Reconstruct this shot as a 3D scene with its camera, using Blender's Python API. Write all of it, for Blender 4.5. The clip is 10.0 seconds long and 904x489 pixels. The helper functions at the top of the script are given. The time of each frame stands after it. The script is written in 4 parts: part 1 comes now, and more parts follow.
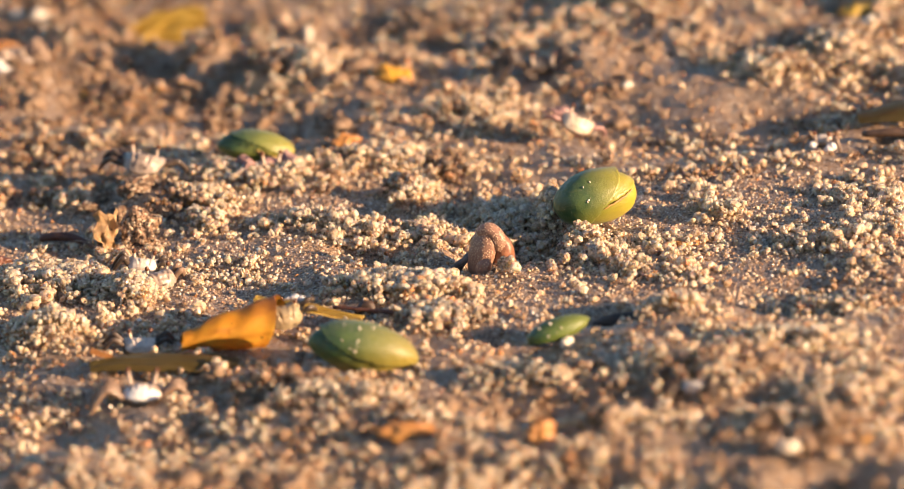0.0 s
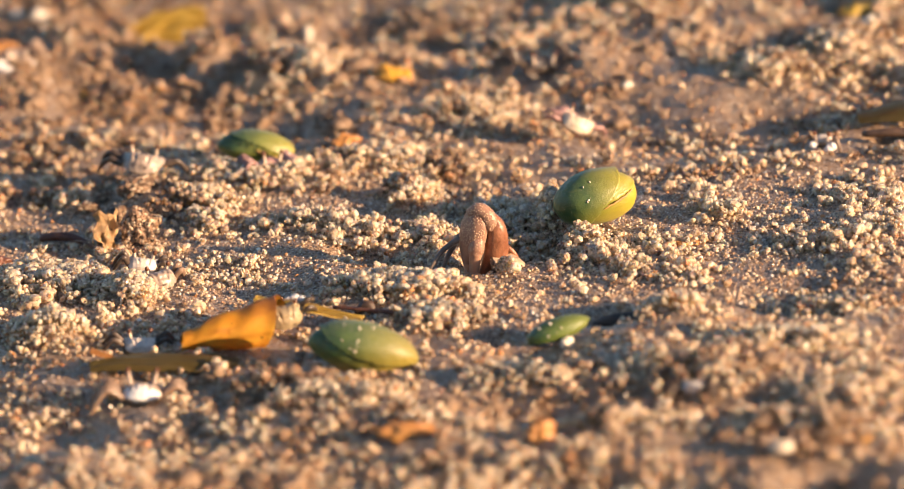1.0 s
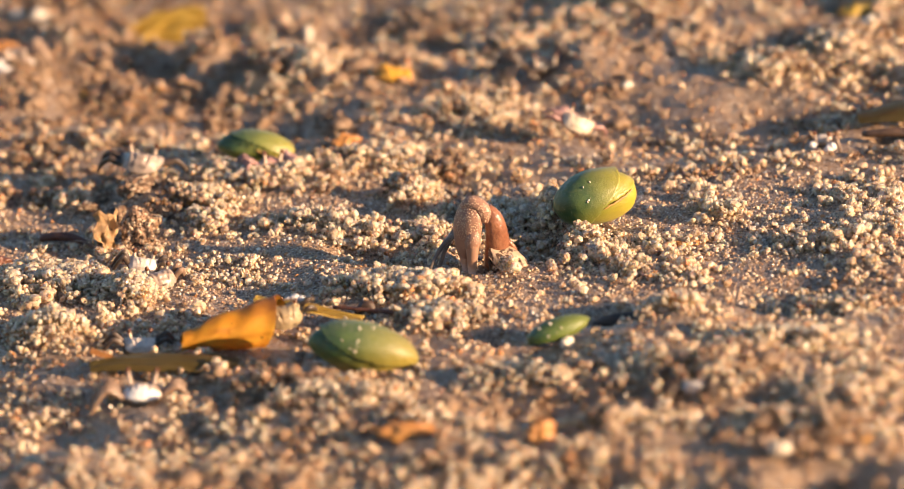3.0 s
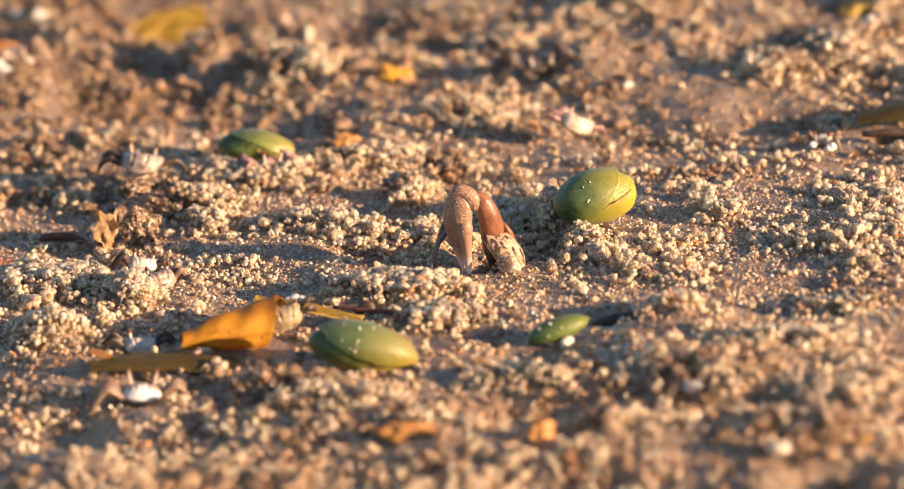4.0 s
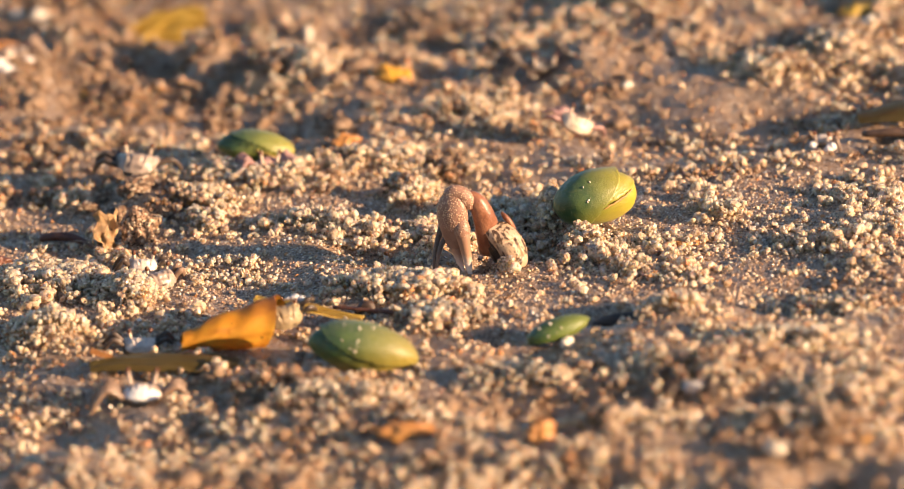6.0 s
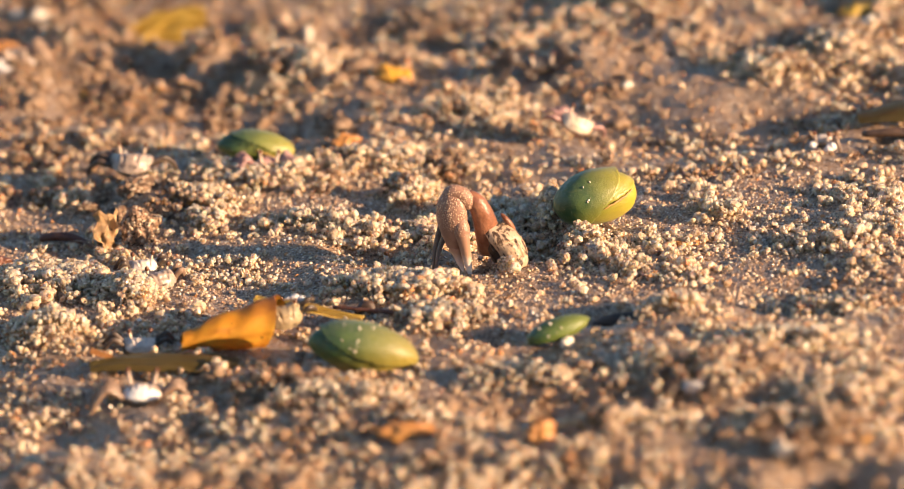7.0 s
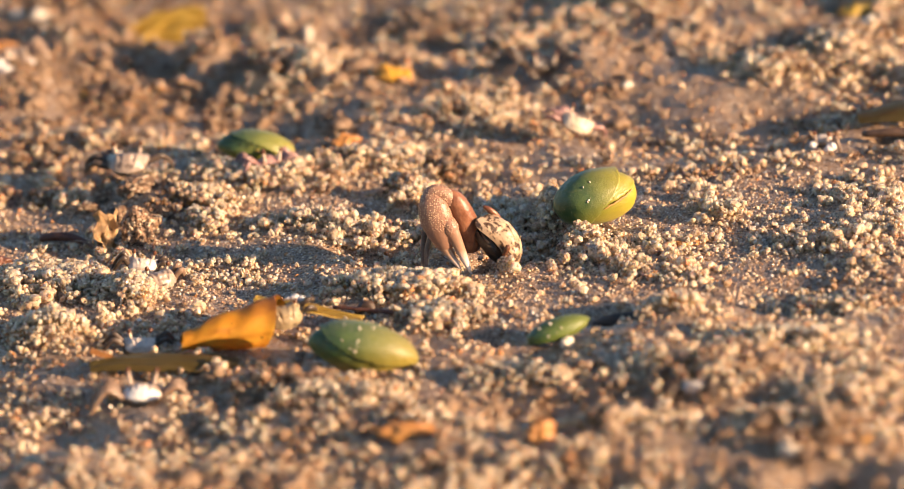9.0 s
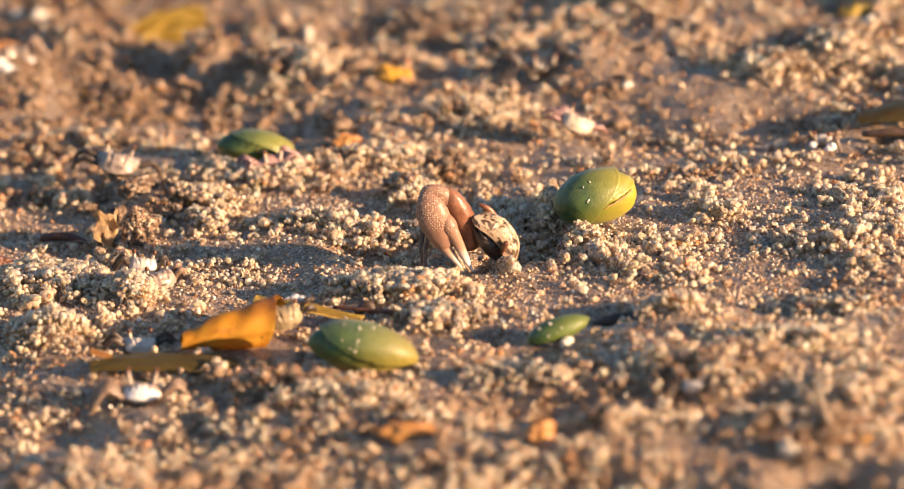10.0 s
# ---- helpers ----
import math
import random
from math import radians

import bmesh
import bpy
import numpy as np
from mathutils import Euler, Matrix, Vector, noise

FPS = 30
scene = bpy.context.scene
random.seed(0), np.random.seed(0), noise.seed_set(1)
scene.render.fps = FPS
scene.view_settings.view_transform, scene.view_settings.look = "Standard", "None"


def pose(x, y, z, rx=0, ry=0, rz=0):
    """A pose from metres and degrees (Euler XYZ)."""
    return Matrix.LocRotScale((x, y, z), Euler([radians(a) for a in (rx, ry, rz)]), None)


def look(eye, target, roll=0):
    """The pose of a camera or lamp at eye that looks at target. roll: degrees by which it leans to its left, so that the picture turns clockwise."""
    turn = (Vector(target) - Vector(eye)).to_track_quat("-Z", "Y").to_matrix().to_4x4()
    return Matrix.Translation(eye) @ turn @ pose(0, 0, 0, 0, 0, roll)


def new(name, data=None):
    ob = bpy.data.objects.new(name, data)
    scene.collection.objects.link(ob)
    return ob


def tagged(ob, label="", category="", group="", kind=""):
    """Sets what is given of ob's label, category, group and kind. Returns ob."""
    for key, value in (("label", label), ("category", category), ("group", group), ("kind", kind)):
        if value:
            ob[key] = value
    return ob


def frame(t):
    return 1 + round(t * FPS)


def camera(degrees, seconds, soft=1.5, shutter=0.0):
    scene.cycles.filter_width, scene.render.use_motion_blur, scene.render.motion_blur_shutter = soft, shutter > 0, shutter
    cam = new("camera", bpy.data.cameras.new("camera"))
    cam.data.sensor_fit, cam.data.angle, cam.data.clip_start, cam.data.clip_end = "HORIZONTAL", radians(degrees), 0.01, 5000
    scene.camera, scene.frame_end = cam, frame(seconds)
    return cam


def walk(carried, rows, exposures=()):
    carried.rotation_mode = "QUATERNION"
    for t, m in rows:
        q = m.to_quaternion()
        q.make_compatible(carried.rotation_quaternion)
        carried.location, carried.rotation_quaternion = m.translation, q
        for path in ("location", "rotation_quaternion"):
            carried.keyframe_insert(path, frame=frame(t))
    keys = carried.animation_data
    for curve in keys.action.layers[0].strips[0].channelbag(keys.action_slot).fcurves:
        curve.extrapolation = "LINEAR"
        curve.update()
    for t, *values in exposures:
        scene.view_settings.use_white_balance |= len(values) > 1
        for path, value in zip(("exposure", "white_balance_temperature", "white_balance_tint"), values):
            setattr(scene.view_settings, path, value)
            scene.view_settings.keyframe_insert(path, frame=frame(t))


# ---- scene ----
# The camera stands still on the mud flat, a long lens over a hand's width of sand.
cam = camera(5.35, 10.0, soft=0.8)
EYE = (0.0, -2.8532, 0.9271)
walk(cam, [(0.0, look(EYE, (0, 0, 0))), (10.0, look(EYE, (0, 0, 0)))], exposures=[(0.0, 1.34), (10.0, 1.34)])
cam.data.dof.use_dof = True
cam.data.dof.focus_distance = 2.988
cam.data.dof.aperture_fstop = 9.0

# ---- light: a low warm sun, blue sky ----
SUN_EL, SUN_AZ = radians(16.5), radians(117.0)
world = bpy.data.worlds.new("world")
scene.world = world
world.use_nodes = True
sky = world.node_tree.nodes.new("ShaderNodeTexSky")
sky.sky_type = "NISHITA"
sky.sun_disc = False
sky.dust_density, sky.ozone_density = 0.4, 2.5
sky.sun_elevation, sky.sun_rotation = SUN_EL, SUN_AZ
background = world.node_tree.nodes["Background"]
background.inputs["Strength"].default_value = 0.063
world.node_tree.links.new(sky.outputs[0], background.inputs[0])
sun = new("sun", bpy.data.lights.new("sun", "SUN"))
sun.data.energy, sun.data.angle, sun.data.color = 4.9, radians(0.6), (1.0, 0.68, 0.41)
SUN_DIR = Vector((math.sin(SUN_AZ) * math.cos(SUN_EL), math.cos(SUN_AZ) * math.cos(SUN_EL), math.sin(SUN_EL)))
sun.matrix_world = look(SUN_DIR * 3.0, (0, 0, 0))

MM = 0.001


# ---- materials ----
class Nodes:
    """A short way to write a node material."""

    def __init__(self, name, rough=0.5, spec=0.5):
        self.m = bpy.data.materials.new(name)
        self.m.use_nodes = True
        self.t = self.m.node_tree
        self.b = self.t.nodes["Principled BSDF"]
        self.b.inputs["Roughness"].default_value = rough
        self.b.inputs["Specular IOR Level"].default_value = spec
        self.co = self.t.nodes.new("ShaderNodeTexCoord").outputs["Object"]

    def link(self, a, b):
        self.t.links.new(a, b)

    def noise(self, scale, detail=3.0, rough=0.55, stretch=None):
        n = self.t.nodes.new("ShaderNodeTexNoise")
        n.inputs["Scale"].default_value, n.inputs["Detail"].default_value, n.inputs["Roughness"].default_value = scale, detail, rough
        co = self.co
        if stretch:
            mp = self.t.nodes.new("ShaderNodeMapping")
            mp.inputs["Scale"].default_value = stretch
            self.link(co, mp.inputs[0])
            co = mp.outputs[0]
        self.link(co, n.inputs["Vector"])
        return n.outputs["Fac"]

    def cells(self, scale, feature="F1", jitter=1.0):
        n = self.t.nodes.new("ShaderNodeTexVoronoi")
        n.feature = feature
        n.inputs["Randomness"].default_value = jitter
        n.inputs["Scale"].default_value = scale
        self.link(self.co, n.inputs["Vector"])
        return n.outputs["Distance"]

    def grains(self, scale):
        """Coarse sand: the distance inside each grain, and a random value for it."""
        n = self.t.nodes.new("ShaderNodeTexVoronoi")
        n.inputs["Scale"].default_value = scale
        self.link(self.co, n.inputs["Vector"])
        sep = self.t.nodes.new("ShaderNodeSeparateColor")
        self.link(n.outputs["Color"], sep.inputs[0])
        return n.outputs["Distance"], sep.outputs[0], sep.outputs[1]

    def axis(self, which):
        n = self.t.nodes.new("ShaderNodeSeparateXYZ")
        self.link(self.co, n.inputs[0])
        return n.outputs[which]

    def spread(self, value, a, b, lo=0.0, hi=1.0):
        n = self.t.nodes.new("ShaderNodeMapRange")
        for i, v in enumerate((a, b, lo, hi)):
            n.inputs[i + 1].default_value = v
        self.link(value, n.inputs[0])
        return n.outputs[0]

    def times(self, a, b, op="MULTIPLY"):
        n = self.t.nodes.new("ShaderNodeMath")
        n.operation = op
        self.link(a, n.inputs[0])
        if isinstance(b, (int, float)):
            n.inputs[1].default_value = b
        else:
            self.link(b, n.inputs[1])
        return n.outputs[0]

    def mix(self, fac, a, b):
        n = self.t.nodes.new("ShaderNodeMix")
        n.data_type = "RGBA"
        self.link(fac, n.inputs[0])
        for k, c in ((6, a), (7, b)):
            if isinstance(c, tuple):
                n.inputs[k].default_value = (*c, 1)
            else:
                self.link(c, n.inputs[k])
        return n.outputs[2]

    def random(self, island):
        if island:
            return self.t.nodes.new("ShaderNodeNewGeometry").outputs["Random Per Island"]
        return self.t.nodes.new("ShaderNodeObjectInfo").outputs["Random"]

    def colour(self, c):
        if isinstance(c, tuple):
            self.b.inputs["Base Color"].default_value = (*c, 1)
        else:
            self.link(c, self.b.inputs["Base Color"])

    def rough(self, r):
        self.link(r, self.b.inputs["Roughness"])

    def bump(self, height, dist, strength=1.0):
        n = self.t.nodes.new("ShaderNodeBump")
        n.inputs["Distance"].default_value, n.inputs["Strength"].default_value = dist, strength
        self.link(height, n.inputs["Height"])
        old = self.b.inputs["Normal"].links
        if old:
            self.link(old[0].from_socket, n.inputs["Normal"])
        self.link(n.outputs[0], self.b.inputs["Normal"])

    def clear(self, share, tint):
        """A share of the light goes straight through, as in clear quartz."""
        t = self.t.nodes.new("ShaderNodeBsdfTransparent")
        m = self.t.nodes.new("ShaderNodeMixShader")
        self.link(share, m.inputs[0])
        t.inputs[0].default_value = (*tint, 1)
        self.link(self.b.outputs[0], m.inputs[1])
        self.link(t.outputs[0], m.inputs[2])
        self.link(m.outputs[0], self.t.nodes["Material Output"].inputs[0])

    def glow_through(self, weight, scale):
        self.b.inputs["Subsurface Weight"].default_value = weight
        self.b.inputs["Subsurface Radius"].default_value = (1.0, 0.62, 0.35)
        self.b.inputs["Subsurface Scale"].default_value = scale


def wet_sand():
    n = Nodes("wet_sand", 0.5, 0.4)
    base = n.mix(n.spread(n.noise(46, 4), 0.35, 0.65), (0.185, 0.115, 0.071), (0.35, 0.222, 0.136))
    base = n.mix(n.spread(n.noise(330, 4, 0.7), 0.38, 0.66), base, (0.42, 0.28, 0.178))
    base = n.mix(n.spread(n.noise(700, 3, 0.7), 0.55, 0.66), base, (0.12, 0.075, 0.05))
    d, pick, other = n.grains(2300)
    base = n.mix(n.times(n.spread(pick, 0.5, 1.0), 0.55), base, (0.60, 0.44, 0.30))
    base = n.mix(n.spread(pick, 0.90, 0.94), base, (0.80, 0.70, 0.56))
    n.colour(n.mix(n.spread(other, 0.88, 0.93), base, (0.06, 0.040, 0.028)))
    n.rough(n.spread(n.times(other, n.noise(55, 3), "ADD"), 0.5, 1.4, 0.20, 0.62))
    n.bump(n.noise(420, 5, 0.65), 0.0007, 0.6)
    n.bump(n.spread(d, 0.0, 0.8, 1.0, 0.0), 0.0003, 0.7)
    n.b.inputs["Coat Weight"].default_value, n.b.inputs["Coat Roughness"].default_value = 0.14, 0.2
    return n.m


def pellet_sand(name, island, low=(0.69, 0.495, 0.335), high=(0.85, 0.685, 0.515)):
    n = Nodes(name, 0.36)
    r = n.random(island)
    base = n.mix(n.spread(r, 0.0, 0.85), low, high)
    base = n.mix(n.spread(r, 0.84, 0.94), base, tuple(min(0.93, 1.10 * v + 0.05) for v in high))
    base = n.mix(n.spread(n.times(n.times(r, 41.0), 1.0, "MODULO"), 0.62, 1.0, 0.0, 0.75), base, tuple(0.62 * v for v in low))
    base = n.mix(n.spread(r, 0.955, 0.965), base, (0.62, 0.30, 0.12))
    base = n.mix(n.spread(r, 0.982, 0.985), base, (0.16, 0.10, 0.07))
    d, pick, other = n.grains(1700 if island else 1.7)
    base = n.mix(n.times(n.spread(pick, 0.45, 1.0), 0.5), base, tuple(min(0.93, 1.08 * v) for v in high))
    n.colour(n.mix(n.spread(other, 0.94, 0.97), base, (0.26, 0.165, 0.10)))
    n.bump(n.spread(d, 0.0, 0.8, 1.0, 0.0), 0.0004, 0.5)
    n.rough(n.spread(other, 0.0, 1.0, 0.08, 0.40))
    n.glow_through(1.0, 0.0010)
    n.b.inputs["Coat Weight"].default_value, n.b.inputs["Coat Roughness"].default_value = 0.4, 0.2
    n.b.inputs["Subsurface Radius"].default_value = (1.0, 0.85, 0.65)
    n.b.subsurface_method = "RANDOM_WALK"
    n.clear(n.spread(n.times(n.times(r, 23.0), 1.0, "MODULO"), 0.0, 1.0, 0.22, 0.52), (1.0, 0.985, 0.94))
    return n.m


def wet_grains():
    n = Nodes("wet_grains", 0.3)
    r = n.random(True)
    base = n.mix(n.spread(r, 0.0, 0.7), (0.13, 0.08, 0.052), (0.50, 0.34, 0.22))
    base = n.mix(n.spread(r, 0.74, 0.82), base, (0.70, 0.56, 0.40))
    base = n.mix(n.spread(r, 0.93, 0.94), base, (0.82, 0.76, 0.66))
    n.colour(n.mix(n.spread(r, 0.965, 0.97), base, (0.50, 0.24, 0.10)))
    n.rough(n.spread(n.noise(900, 2), 0.35, 0.65, 0.08, 0.4))
    n.bump(n.noise(1500, 2), 0.0004, 0.6)
    return n.m


def mud_clod():
    n = Nodes("mud_clod", 0.45)
    d, pick, other = n.grains(1100)
    col = n.mix(n.spread(n.noise(320, 4), 0.35, 0.68), (0.11, 0.066, 0.043), (0.36, 0.21, 0.12))
    col = n.mix(n.spread(pick, 0.74, 0.86), col, (0.66, 0.52, 0.37))
    n.colour(n.mix(n.spread(other, 0.80, 0.90), col, (0.03, 0.02, 0.015)))
    n.bump(n.noise(700, 4), 0.0014, 1.0)
    n.bump(n.spread(d, 0.0, 0.8, 1.0, 0.0), 0.0005, 0.8)
    return n.m


def seed_skin(name, tip, dusty=0.0):
    n = Nodes(name, 0.38)
    along = n.spread(n.times(n.axis(0), n.spread(n.axis(2), 0.004, -0.006, -0.003, 0.004), "ADD"), -0.007, 0.013)
    green = n.mix(n.spread(n.noise(120, 3), 0.35, 0.7), (0.030, 0.078, 0.020), (0.085, 0.140, 0.020))
    col = n.mix(along, green, tip)
    streak = n.noise(300, 3, 0.6, (0.25, 1, 1))
    col = n.mix(n.spread(streak, 0.62, 0.78), col, (0.17, 0.18, 0.03))
    dust = n.noise(1900, 3)
    col = n.mix(n.spread(dust, 0.66, 0.78), col, (0.50, 0.42, 0.30))
    # fine silt dried on the upper side
    silt = n.times(n.spread(n.axis(2), -0.001, 0.006), n.spread(n.noise(900, 4, 0.7), 0.30, 0.70))
    n.colour(n.mix(n.times(silt, 0.12 + dusty), col, (0.32, 0.30, 0.22)))
    n.bump(streak, 0.0004, 0.4)
    n.bump(dust, 0.0003, 0.5)
    n.rough(n.spread(n.noise(500, 3), 0.35, 0.7, 0.34 + 0.8 * dusty, 0.66))
    n.b.inputs["Coat Weight"].default_value, n.b.inputs["Coat Roughness"].default_value = 0.35 - 0.5 * dusty, 0.4
    n.b.inputs["Sheen Weight"].default_value, n.b.inputs["Sheen Roughness"].default_value = 0.06, 0.5
    return n.m


def leaf_skin(name, a, b, c, gloss=0.35, browned=None):
    n = Nodes(name, gloss)
    col = n.mix(n.spread(n.noise(55, 4), 0.35, 0.66), a, b)
    vein = n.noise(260, 3, 0.6, (0.15, 1.0, 1.0))
    col = n.mix(n.spread(vein, 0.55, 0.75), col, c)
    if browned:
        edge = n.times(n.axis(2), n.spread(n.noise(130, 4), 0.3, 0.7, -0.003, 0.003), "ADD")
        col = n.mix(n.spread(edge, 0.009, 0.0145), col, browned)
        col = n.mix(n.spread(edge, 0.003, -0.001), col, tuple(0.8 * v for v in browned))
    n.colour(n.mix(n.spread(n.noise(900, 2), 0.68, 0.76), col, (0.08, 0.045, 0.02)))
    n.bump(vein, 0.0006, 0.6)
    return n.m


def shell(name, pale, spot, dark, scale=330.0, cover=(0.54, 0.60), gloss=0.35, stretch=(0.7, 1.3, 1.3)):
    n = Nodes(name, gloss)
    blotch = n.noise(scale, 4, 0.6, stretch)
    col = n.mix(n.spread(n.noise(150, 3), 0.35, 0.7), pale, spot)
    col = n.mix(n.spread(blotch, *cover), col, dark)
    n.colour(n.mix(n.spread(n.noise(2200, 2), 0.6, 0.75), col, pale))
    n.bump(n.noise(520, 3), 0.0007, 0.6)
    n.rough(n.spread(n.noise(700, 2), 0.35, 0.7, gloss - 0.08, gloss + 0.2))
    return n.m


def lit_back_shell(name, front, back, split):
    """A shell that is dull over its front; the light on its wet back is painted white."""
    n = Nodes(name, 0.3)
    y = n.times(n.axis(1), n.spread(n.noise(350, 3), 0.3, 0.7, -0.0012, 0.0012), "ADD")
    dull = n.mix(n.spread(n.noise(420, 4), 0.35, 0.68), front, tuple(0.55 * v for v in front))
    n.colour(n.mix(n.spread(y, split - 0.0009, split + 0.0009), dull, back))
    n.rough(n.spread(n.noise(700, 2), 0.35, 0.7, 0.14, 0.36))
    n.bump(n.noise(520, 3), 0.0006, 0.6)
    return n.m


def warty_claw():
    n = Nodes("warty_claw", 0.42)
    wart = n.times(n.spread(n.cells(1400, "F1", 0.6), 0.24, 0.42, 1.0, 0.0), n.spread(n.axis(2), -0.0155, -0.0095))
    skin = n.mix(n.spread(n.noise(220, 3), 0.35, 0.7), (0.25, 0.132, 0.088), (0.36, 0.200, 0.135))
    n.colour(n.mix(n.times(wart, 0.75), skin, (0.72, 0.50, 0.33)))
    n.bump(wart, 0.0005, 0.7)
    n.bump(n.noise(500, 3), 0.0004, 0.4)
    return n.m


def finger_skin(name, tip_from, tip_to):
    n = Nodes(name, 0.33)
    skin = n.mix(n.spread(n.noise(300, 3), 0.35, 0.7), (0.46, 0.265, 0.165), (0.60, 0.38, 0.26))
    skin = n.mix(n.spread(n.axis(2), -0.016, -0.026), (0.33, 0.185, 0.122), skin)
    n.colour(n.mix(n.spread(n.axis(2), tip_from, tip_to), skin, (0.82, 0.76, 0.70)))
    n.bump(n.noise(900, 3), 0.0003, 0.5)
    return n.m


def plain_skin(name, a, b, gloss, scale=260.0, bump=0.0004):
    n = Nodes(name, gloss)
    col = n.mix(n.spread(n.noise(scale, 4), 0.35, 0.68), a, b)
    n.colour(n.mix(n.spread(n.noise(scale * 7, 2), 0.62, 0.74), col, tuple(0.5 * v for v in a)))
    n.bump(n.noise(scale * 4, 3), bump, 0.6)
    return n.m


WET_SAND = wet_sand()
PELLETS = pellet_sand("pellet_sand", True)
BROWN_PELLETS = pellet_sand("brown_pellet_sand", True, (0.19, 0.11, 0.066), (0.60, 0.41, 0.265))
PELLET_PART = pellet_sand("pellet_sand_single", False)
GRAINS = wet_grains()
QUARTZ = plain_skin("quartz", (0.68, 0.58, 0.45), (0.82, 0.75, 0.64), 0.25, 900.0)
CLOD = mud_clod()
SEED = seed_skin("seed_skin", (0.42, 0.33, 0.025))
SEED_OLIVE = seed_skin("olive_seed_skin", (0.24, 0.185, 0.022), 0.15)
SEED_DARK = seed_skin("dark_seed_skin", (0.30, 0.26, 0.03), 0.06)
SEED_GREEN = seed_skin("green_seed_skin", (0.17, 0.19, 0.025))
SPECKLED_SHELL = shell("speckled_shell", (0.40, 0.31, 0.19), (0.28, 0.21, 0.12), (0.12, 0.08, 0.05), 700.0, (0.56, 0.64), 0.28)
SEAM = plain_skin("seed_seam", (0.30, 0.16, 0.05), (0.50, 0.30, 0.10), 0.5)
LEAF_YELLOW = leaf_skin("yellow_leaf", (0.72, 0.33, 0.03), (0.82, 0.47, 0.06), (0.58, 0.24, 0.025), 0.36, (0.46, 0.19, 0.05))
LEAF_OLIVE = leaf_skin("olive_leaf", (0.12, 0.085, 0.025), (0.20, 0.145, 0.04), (0.16, 0.09, 0.03), 0.4)
LEAF_MUSTARD = leaf_skin("mustard_leaf", (0.40, 0.25, 0.04), (0.52, 0.36, 0.07), (0.34, 0.20, 0.05), 0.5)
LEAF_DRY = leaf_skin("dry_leaf", (0.50, 0.32, 0.16), (0.66, 0.46, 0.26), (0.38, 0.21, 0.09), 0.5)
LEAF_ORANGE = leaf_skin("orange_leaf", (0.36, 0.15, 0.045), (0.55, 0.27, 0.08), (0.28, 0.11, 0.04), 0.5)
BARK = plain_skin("dark_bark", (0.045, 0.028, 0.020), (0.12, 0.07, 0.045), 0.5)
RED_BARK = plain_skin("red_bark", (0.09, 0.036, 0.024), (0.18, 0.075, 0.045), 0.45)
MOTTLED = shell("mottled_carapace", (0.52, 0.385, 0.26), (0.36, 0.235, 0.14), (0.075, 0.042, 0.026), 520.0, (0.495, 0.555), 0.35, (0.5, 1.2, 1.2))
PALE_SHELL = shell("pale_shell", (0.72, 0.64, 0.56), (0.40, 0.31, 0.24), (0.26, 0.18, 0.13), 330.0, (0.56, 0.74), 0.22)
CREAM_SHELL = shell("cream_shell", (0.62, 0.52, 0.40), (0.48, 0.38, 0.27), (0.30, 0.22, 0.15), 330.0, (0.58, 0.74), 0.28)
LIT_BACK = lit_back_shell("lit_back_shell", (0.30, 0.21, 0.15), (0.80, 0.76, 0.72), 0.0004)
GREY_SHELL = shell("grey_shell", (0.40, 0.32, 0.26), (0.25, 0.18, 0.14), (0.10, 0.07, 0.055), 420.0, (0.55, 0.66), 0.25)
DARK_SHELL = shell("dark_shell", (0.07, 0.062, 0.062), (0.04, 0.035, 0.033), (0.02, 0.018, 0.018), 300.0, (0.5, 0.62), 0.22)
CLAW = warty_claw()
FINGER = finger_skin("claw_finger", -0.020, -0.025)
FIXED_FINGER = finger_skin("fixed_finger", -0.0215, -0.0275)
ARM = plain_skin("red_brown_arm", (0.19, 0.072, 0.038), (0.32, 0.145, 0.08), 0.28)
CLOD_SAND = plain_skin("clod_sand", (0.17, 0.105, 0.065), (0.36, 0.24, 0.15), 0.55, 350.0, 0.0012)
FACE = plain_skin("dark_face", (0.03, 0.022, 0.018), (0.09, 0.055, 0.035), 0.3)
LEG = plain_skin("leg_skin", (0.16, 0.105, 0.075), (0.30, 0.20, 0.14), 0.35)
LEG_DARK = plain_skin("dark_leg_skin", (0.045, 0.034, 0.028), (0.12, 0.085, 0.065), 0.28)
LEG_GREY = plain_skin("grey_leg_skin", (0.10, 0.085, 0.08), (0.21, 0.165, 0.14), 0.3)
PINK = plain_skin("pink_skin", (0.24, 0.13, 0.12), (0.42, 0.25, 0.22), 0.3)
STRAW = plain_skin("dry_straw", (0.42, 0.28, 0.15), (0.62, 0.45, 0.28), 0.5)
STALK = plain_skin("eye_stalk_skin", (0.55, 0.40, 0.30), (0.72, 0.58, 0.46), 0.3)
EYE_BALL = plain_skin("eye_skin", (0.11, 0.045, 0.025), (0.19, 0.08, 0.045), 0.2)
WHITE_CLAW = plain_skin("white_claw_skin", (0.72, 0.66, 0.62), (0.84, 0.80, 0.77), 0.25)


